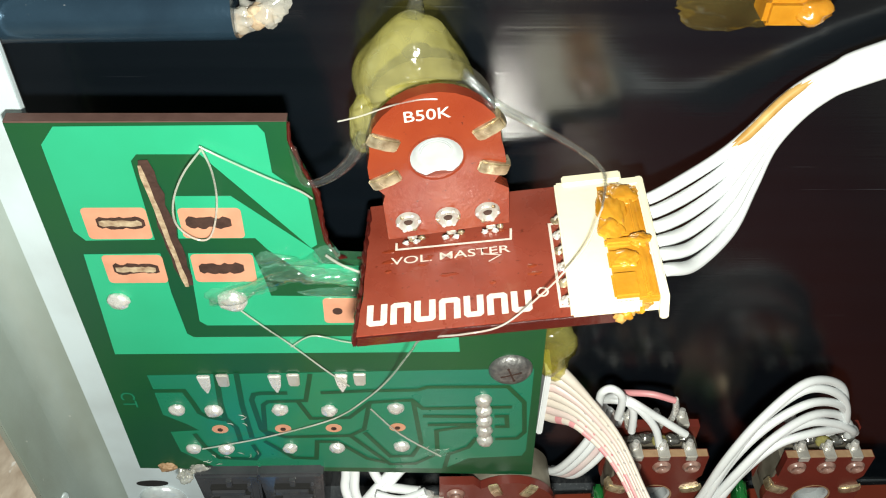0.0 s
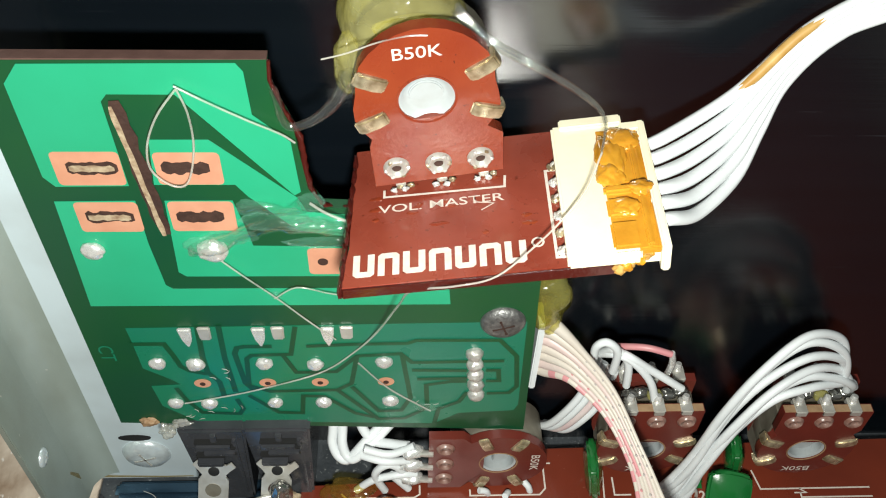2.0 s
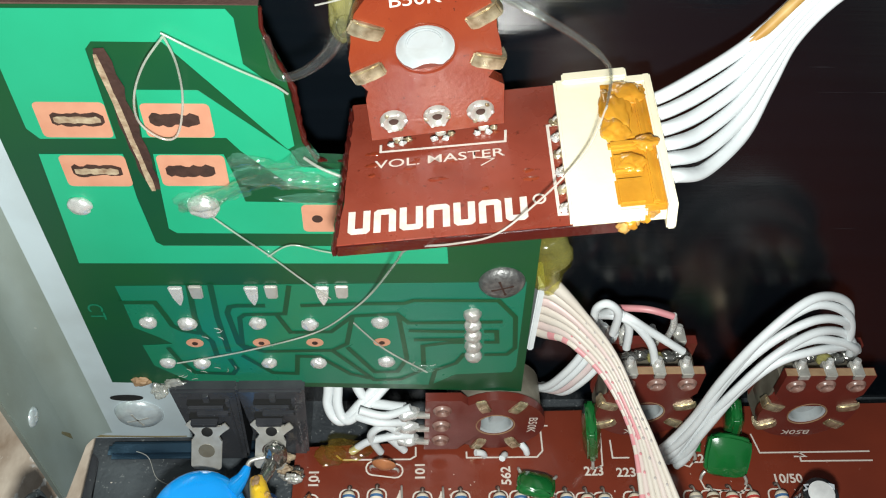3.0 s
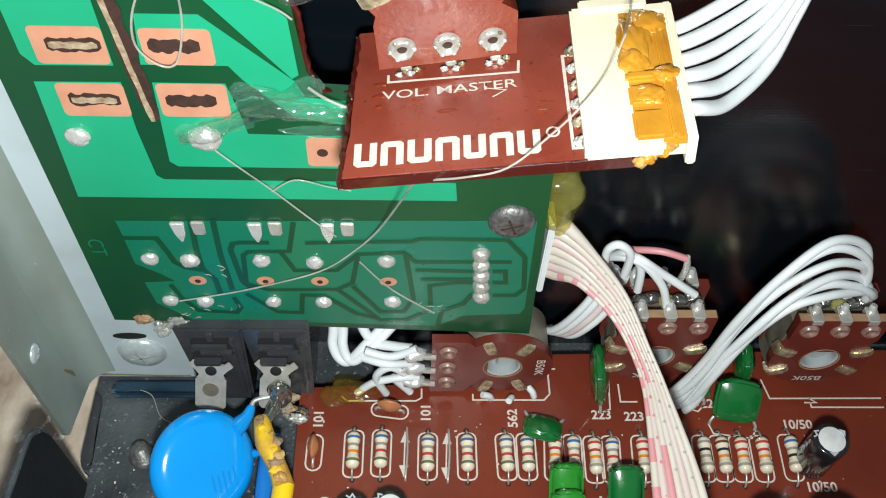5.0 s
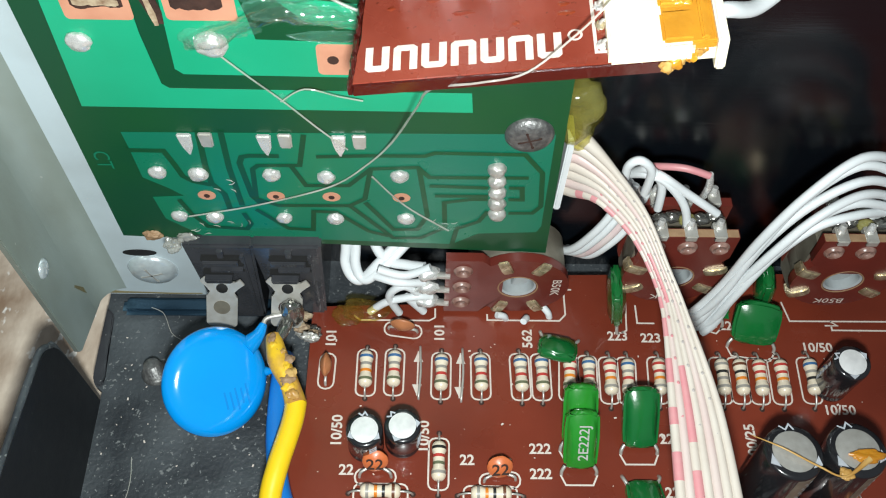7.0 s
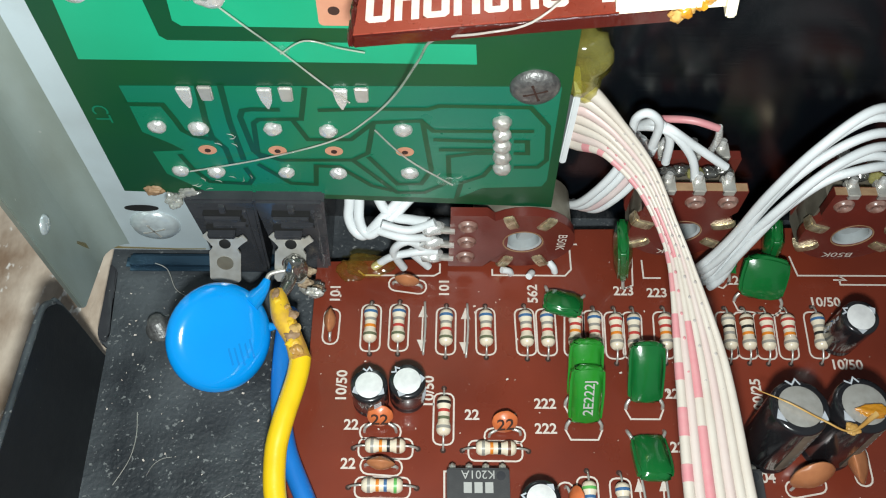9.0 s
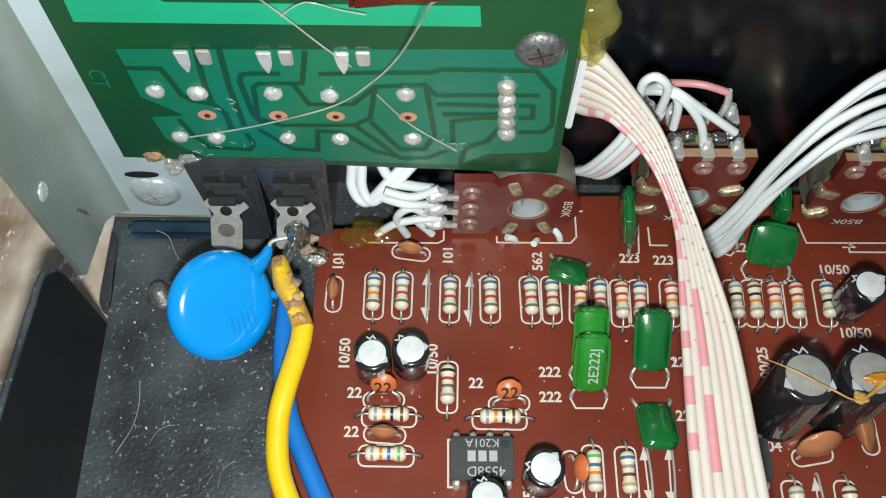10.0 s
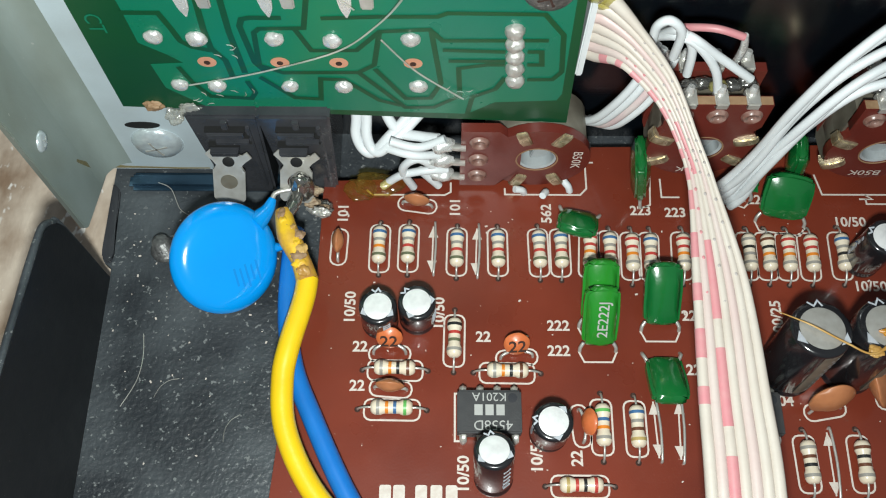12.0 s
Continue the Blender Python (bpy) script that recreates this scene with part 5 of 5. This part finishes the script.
TOP = [(4.5, 8.32, 0.1), (4.72, 8.25, 0.55), (4.95, 8.25, 1.5), (5.12, 8.3, 2.78), (5.5, 8.45, 3.75), (6.15, 8.7, 4.25), (6.85, 8.85, 3.9), (7.15, 8.9, 3.1), (7.1, 9.0, 2.5)]
LOW = [(4.98, 8.18, 0.1), (5.1, 8.18, 0.45), (5.22, 8.22, 1.3), (5.5, 8.28, 2.25), (5.95, 8.45, 2.92), (6.5, 8.6, 3.1), (7.0, 8.75, 2.95), (7.4, 8.85, 2.75), (7.6, 8.95, 2.45)]
bundle = thing("white_wire_bundle", "bundle of white hook-up wires arching to a potentiometer", "wires")
for k in range(6):
    random.seed(k + 3)
    line = between(TOP, LOW, (0, 0.16, 0.36, 0.7, 0.86, 1.0)[k])
    line = [(x, y + 0.05 * math.sin(i * 1.3 + k * 2.1), z) for i, (x, y, z) in enumerate(line)]
    part("wire", tube(B(), line, 0.07, 11, 7), M_WHITEWIRE, bundle)

near = thing("white_wire_set", "short white wire ends soldered to the sideways potentiometer", "wires")
for k, pts in enumerate((
        [(-1.1, 9.3, 2.1), (-1.08, 9.0, 1.45), (-1.1, 8.82, 1.15), (-1.0, 8.68, 0.95), (-0.83, 8.62, 0.94), (-0.58, 8.75, 1.2), (-0.32, 8.95, 1.4), (0.1, 9.3, 1.8)],
        [(-0.93, 9.3, 2.1), (-0.92, 9.0, 1.45), (-0.93, 8.8, 1.18), (-0.86, 8.66, 1.0), (-0.72, 8.6, 1.0), (-0.45, 8.73, 1.22), (-0.18, 8.95, 1.38), (0.25, 9.3, 1.75)],
        [(-0.7, 9.2, 1.9), (-0.6, 8.95, 1.5), (-0.4, 8.8, 1.25), (-0.1, 8.7, 1.3), (0.2, 8.6, 1.4)],
        [(-0.72, 8.5, 0.05), (-0.41, 8.5, 0.42), (0.05, 8.5, 0.6), (0.33, 8.55, 0.52)], [(-0.22, 8.5, 0.02), (-0.38, 8.5, 0.62), (-0.12, 8.52, 0.92), (0.18, 8.55, 0.5), (0.24, 8.55, 0.4)],
        [(-0.55, 8.55, 1.4), (-0.12, 8.5, 1.3), (0.3, 8.55, 1.48)], [(0.2, 8.5, 0.08), (-0.1, 8.5, 0.6)], [(-0.6, 8.6, 1.1), (-0.2, 8.45, 1.15), (0.2, 8.55, 1.0)])):
    part("wire", tube(B(), pts, 0.085 if k < 3 else 0.07, 10, 7), M_WHITEWIRE, near)
for k in range(3):
    part("terminal", tube(B(), [(0.62, 8.5, 0.4 + 0.45 * k), (0.4, 8.52, 0.4 + 0.45 * k), (0.15, 8.55, 0.42 + 0.45 * k)], [0.1, 0.11, 0.06], 8, 4, 0.6), M_TIN, near, "tinned terminal")
    part("solder", blob(B(), (0.26, 8.53, 0.43 + 0.45 * k), (0.2, 0.13, 0.13), k + 11, 0.35, 3), M_SOLDER, near, "bright solder lump")
solid("glue_puddle", blob(blob(B(), (-0.8, 8.5, 0.1), (0.42, 0.22, 0.13), 3, 0.3, 4), (-1.1, 8.42, 0.06), (0.25, 0.2, 0.08), 5, 0.3, 4), M_GLUE_THIN, "amber translucent glue puddle beside the wire ends", "glue")
for k, (x, y, turn, mat) in enumerate(((1.62, 8.42, 20, M_WHITEWIRE), (1.98, 8.42, 70, M_WHITEWIRE), (2.38, 8.46, -30, M_WHITEWIRE))):
    w = thing("wire_stub", "short white cut wire end in the main board", "wire", "cut wire ends", place(x, y, 0, 0, 0, turn))
    part("jacket", tube(B(), [(0, 0, -0.02), (-0.05, 0, 0.12), (-0.18, 0.02, 0.2)], 0.06, 9, 4), mat, w)

vol = thing("white_wire_bundle", "six white wires fanning out of the amber-glued header", "wires")
STARTS = [(3.04, 8.77, 8.0), (3.06, 8.53, 8.0), (3.06, 8.28, 7.99), (3.05, 8.04, 7.98), (3.04, 7.83, 7.97), (3.04, 7.6, 7.95)]
HIGH = [(3.5, 8.98, 8.13), (3.95, 9.17, 8.34), (4.25, 9.3, 8.57), (4.73, 9.5, 9.05), (5.2, 9.58, 9.39), (5.7, 9.6, 9.68), (8.5, 9.6, 10.9), (12, 9.6, 12.2)]
DEEP = [(3.5, 7.95, 7.68), (4.08, 8.55, 7.66), (4.42, 9.05, 7.96), (4.66, 9.33, 8.45), (5.12, 9.48, 8.99), (5.8, 9.5, 9.36), (8.5, 9.55, 10.45), (12, 9.55, 11.7)]
for k in range(6):
    s = Vector(STARTS[k])
    pts = [tuple(s + Vector((-0.18, 0, -0.03))), tuple(s)] + between(HIGH, DEEP, k / 5)
    part("wire", tube(B(), pts, [0.08, 0.08, 0.083, 0.08, 0.075, 0.07, 0.066, 0.064, 0.062, 0.062], 11, 7), M_WHITEWIRE, vol)
part("stain", tube(B(), [tuple(Vector(p) + Vector((0, -0.01, 0.012))) for p in HIGH[1:5]], [0.04, 0.07, 0.067, 0.03], 10, 6), M_DYE, vol, "amber stain on the top wire")

# ---- glue drips and threads ----
drip = thing("glue_thread", "clear glue thread drooping from the mound over the volume board", "glue")
for o, r in ((0.0, 1.0), (0.05, 0.6), (-0.05, 0.55)):
    part("thread", tube(B(), [(0.68, 8.95, 9.72 + o), (0.79, 8.9, 9.62 + o), (1.06, 8.75, 9.44 + o), (1.5, 8.55, 9.3 + o * 0.6), (1.96, 8.45, 9.06 + o * 0.4), (2.23, 8.35, 8.88 + o * 0.2), (2.32, 8.28, 8.7), (2.3, 8.15, 8.38)],
                            [0.07 * r, 0.06 * r, 0.05 * r, 0.045 * r, 0.04 * r, 0.03 * r, 0.022 * r, 0.012], 12, 6), M_DRIP, drip)
part("thread", tube(B(), [(2.3, 8.15, 8.38), (2.29, 8.12, 8.43), (2.13, 7.85, 8.15), (1.86, 7.6, 7.94), (1.59, 7.4, 7.77), (1.14, 7.15, 7.52), (0.68, 7.08, 7.44), (0.22, 7.35, 7.04), (0.06, 7.9, 6.08), (-0.24, 8.45, 4.8), (-0.59, 8.62, 4.09), (-1.14, 8.62, 3.55), (-2.15, 8.62, 3.1), (-2.9, 8.62, 2.86), (-3.3, 8.64, 2.72)], [0.012, 0.012, 0.012, 0.012, 0.012, 0.012, 0.012, 0.016, 0.016, 0.016, 0.013, 0.013, 0.013, 0.013, 0.013], 10, 6), M_STRAND, drip)
left = thing("glue_thread", "thick clear glue drip between mound and torn board edge", "glue")
part("thread", tube(B(), [(-0.45, 8.7, 9.02), (-0.62, 8.66, 8.7), (-0.88, 8.65, 8.45), (-1.12, 8.65, 8.36), (-1.22, 8.65, 8.48), (-1.25, 8.68, 8.72), (-1.28, 8.7, 8.86)], [0.12, 0.075, 0.06, 0.05, 0.045, 0.05, 0.05], 12, 7), M_DRIP, left)
for pts, r in (
        ([(-2.3, 8.6, 8.92), (-2.55, 8.55, 8.6), (-2.75, 8.58, 8.15), (-2.79, 8.6, 7.75), (-2.6, 8.6, 7.5), (-2.4, 8.6, 7.55), (-2.24, 8.58, 8.1), (-2.22, 8.58, 8.6), (-2.3, 8.62, 8.92)], 0.014),
        ([(-2.32, 8.62, 8.95), (-2.0, 8.6, 8.75), (-1.6, 8.6, 8.5), (-1.25, 8.6, 8.3), (-1.1, 8.62, 8.15)], 0.014),
        ([(-2.25, 8.62, 6.15), (-1.95, 8.6, 5.8), (-1.6, 8.6, 5.38), (-1.2, 8.6, 4.85), (-0.85, 8.6, 4.42)], 0.013),
        ([(-1.62, 8.6, 5.36), (-1.3, 8.58, 5.62), (-0.9, 8.58, 5.5), (-0.6, 8.6, 5.4)], 0.011),
        ([(-0.55, 8.62, 3.8), (-0.1, 8.62, 3.1), (0.55, 8.62, 2.45)], 0.014),
        ([(-0.71, 8.48, 9.41), (-0.44, 8.48, 9.49), (-0.13, 8.48, 9.62), (0.17, 8.48, 9.7), (0.38, 8.48, 9.71)], 0.01),
        ([(-1.0, 8.55, 7.25), (-0.8, 8.5, 7.12), (-0.5, 8.45, 7.0)], 0.02)):
    t = thing("glue_thread", "hair-thin pale glue thread on the boards", "glue", "thin glue threads")
    part("thread", tube(B(), pts, r, 7, 6), M_STRAND, t)
smear = thing("glue_smear", "clear shiny glue smear on the green board", "glue")
for i, (x, z, w, h, d) in enumerate(((-1.45, 6.82, 0.42, 0.2, 0.035), (-0.95, 6.75, 0.4, 0.13, 0.035), (-2.05, 6.52, 0.32, 0.12, 0.035), (-2.4, 6.35, 0.25, 0.17, 0.09), (-1.75, 7.05, 0.16, 0.13, 0.05), (-0.95, 6.42, 0.42, 0.1, 0.035), (-1.0, 7.15, 0.16, 0.16, 0.08),
                                     (-1.6, 5.36, 0.07, 0.07, 0.06), (0.5, 2.5, 0.2, 0.1, 0.05))):
    bm = blob(B(), (x, FRONT - 0.022, z), (w, d, h), i + 2, 0.35, 5)
    bmesh.ops.delete(bm, geom=[v for v in bm.verts if v.co.y > FRONT - 0.02 + 0.004 * noise.noise(v.co * 5)], context="VERTS")
    part("lump", bm, M_CLEAR, smear)
for pts, r in (([(-2.55, FRONT - 0.03, 6.3), (-2.25, FRONT - 0.08, 6.42), (-1.95, FRONT - 0.08, 6.6), (-1.55, FRONT - 0.08, 6.82), (-1.15, FRONT - 0.07, 6.78), (-0.6, FRONT - 0.06, 6.7)], [0.1, 0.17, 0.1, 0.17, 0.13, 0.12]),
               ([(-1.9, FRONT - 0.03, 7.0), (-1.6, FRONT - 0.05, 7.08), (-1.35, FRONT - 0.05, 6.98), (-1.1, FRONT - 0.06, 7.12)], [0.06, 0.09, 0.07, 0.13])):
    bm = tube(B(), pts, r, 14, 9, 0.8)
    for v in bm.verts:
        v.co += Vector((0.05, 0.02, 0.05)) * noise.noise(v.co * 6)
    part("run", bm, M_DRIP, smear, "bright clear glue run")
for i in range(16):
    random.seed(200 + i)
    cx, cz = ((-2.45, 3.42), (-3.1, 2.35), (-2.6, 2.45), (0.55, 2.5))[i % 4]
    p, q, a = cx + random.uniform(-0.3, 0.3), cz + random.uniform(-0.14, 0.14), random.uniform(0, 3.1)
    part("flake", tube(B(), [(p, FRONT - 0.03, q), (p + 0.05 * math.cos(a), FRONT - 0.032, q + 0.05 * math.sin(a)), (p + 0.11 * math.cos(a + 0.4), FRONT - 0.03, q + 0.11 * math.sin(a + 0.4))], [0.004, 0.009, 0.003], 6, 3), M_STRAND, smear)
foot = thing("dried_glue", "brownish crumbly glue at the green board's lower corner", "glue")
part("crumb", blob(B(), (-3.98, 8.68, 2.13), (0.14, 0.06, 0.1), 1, 0.4, 4), M_RIM, foot)
part("crumb", blob(B(), (-3.7, 8.62, 1.95), (0.13, 0.1, 0.17), 2, 0.4, 4), M_STRAND, foot)
part("crumb", blob(B(), (-3.45, 8.64, 2.12), (0.16, 0.06, 0.11), 3, 0.5, 4), M_STRAND, foot)

patch = thing("amber_glue_patch", "amber glued block and yellow smear near the panel's top", "glue")
part("block", blob(box(B(), 4.1, 4.75, 9.45, 9.9, 10.0, 10.35, 0.06), (4.65, 9.5, 10.2), (0.22, 0.16, 0.15), 3, 0.4, 3), M_AMBER, patch)
part("smear", blob(B(), (4.0, 9.9, 10.0), (0.75, 0.03, 0.28), 6, 0.4, 4), M_GLUE_THIN, patch)

threads = thing("glue_thread", "amber glue thread stretched over the large capacitors", "glue")
part("thread", tube(B(), [(4.95, 5.75, 1.55), (5.3, 5.5, 1.72), (5.75, 5.25, 1.7), (6.1, 5.1, 1.7), (6.5, 5.35, 1.72)], [0.006, 0.014, 0.016, 0.014, 0.05], 8, 6), M_DYE, threads)
part("lump", blob(B(), (6.15, 5.15, 1.66), (0.1, 0.09, 0.05), 3, 0.4, 4), M_DYE, threads)
part("lump", blob(B(), (6.5, 5.4, 1.7), (0.24, 0.1, 0.05), 4, 0.3, 4), M_AMBER, threads)

for i, pts in enumerate(([(-4.75, 4.9, -0.58), (-4.55, 5.3, -0.56), (-4.5, 5.7, -0.57), (-4.55, 6.1, -0.58)], [(-4.6, 8.75, -0.35), (-4.35, 8.6, -0.3), (-4.2, 8.3, -0.45), (-4.0, 8.2, -0.55)])):
    solid("lint_fibre", tube(B(), pts, 0.007, 6, 6), M_STRAND, "pale lint fibre lying in the steel tray", "fibre", "lint fibres")

# ---- dust and crumbs that have settled on the board and in the tray ----
random.seed(77)
bm = B()
for i in range(170):
    if i < 100:
        x, y, z = random.uniform(-1.6, 7.5), random.uniform(3.2, 8.3), 0.006
    else:
        x, y, z = random.uniform(-5.1, -2.3), random.triangular(3.6, 8.5, 8.2), -0.595
    a, d = random.uniform(0, 3.14), random.choice((0.008, 0.01, 0.012, 0.016, 0.022))
    turn = Matrix.Translation((x, y, z)) @ Matrix.Rotation(a, 4, "Z")
    box(bm, -d, d, -d * 0.6, d * 0.6, 0, d * 0.5, 0, turn)
solid("dust_specks", bm, M_SILK, "pale dust specks and crumbs on board and tray", "dust", kind="stuff")
for i in range(2):
    random.seed(301 + i)
    x, y, a = random.uniform(-4.6, -2.8), random.uniform(3.6, 5.8), random.uniform(0, 6.28)
    pts = [(x + 0.16 * k * math.cos(a + 0.25 * k), y + 0.16 * k * math.sin(a + 0.25 * k), -0.585) for k in range(4)]
    solid("lint_fibre", tube(B(), pts, 0.006, 6, 5), M_STRAND, "pale lint fibre lying in the steel tray", "fibre", "lint fibres")
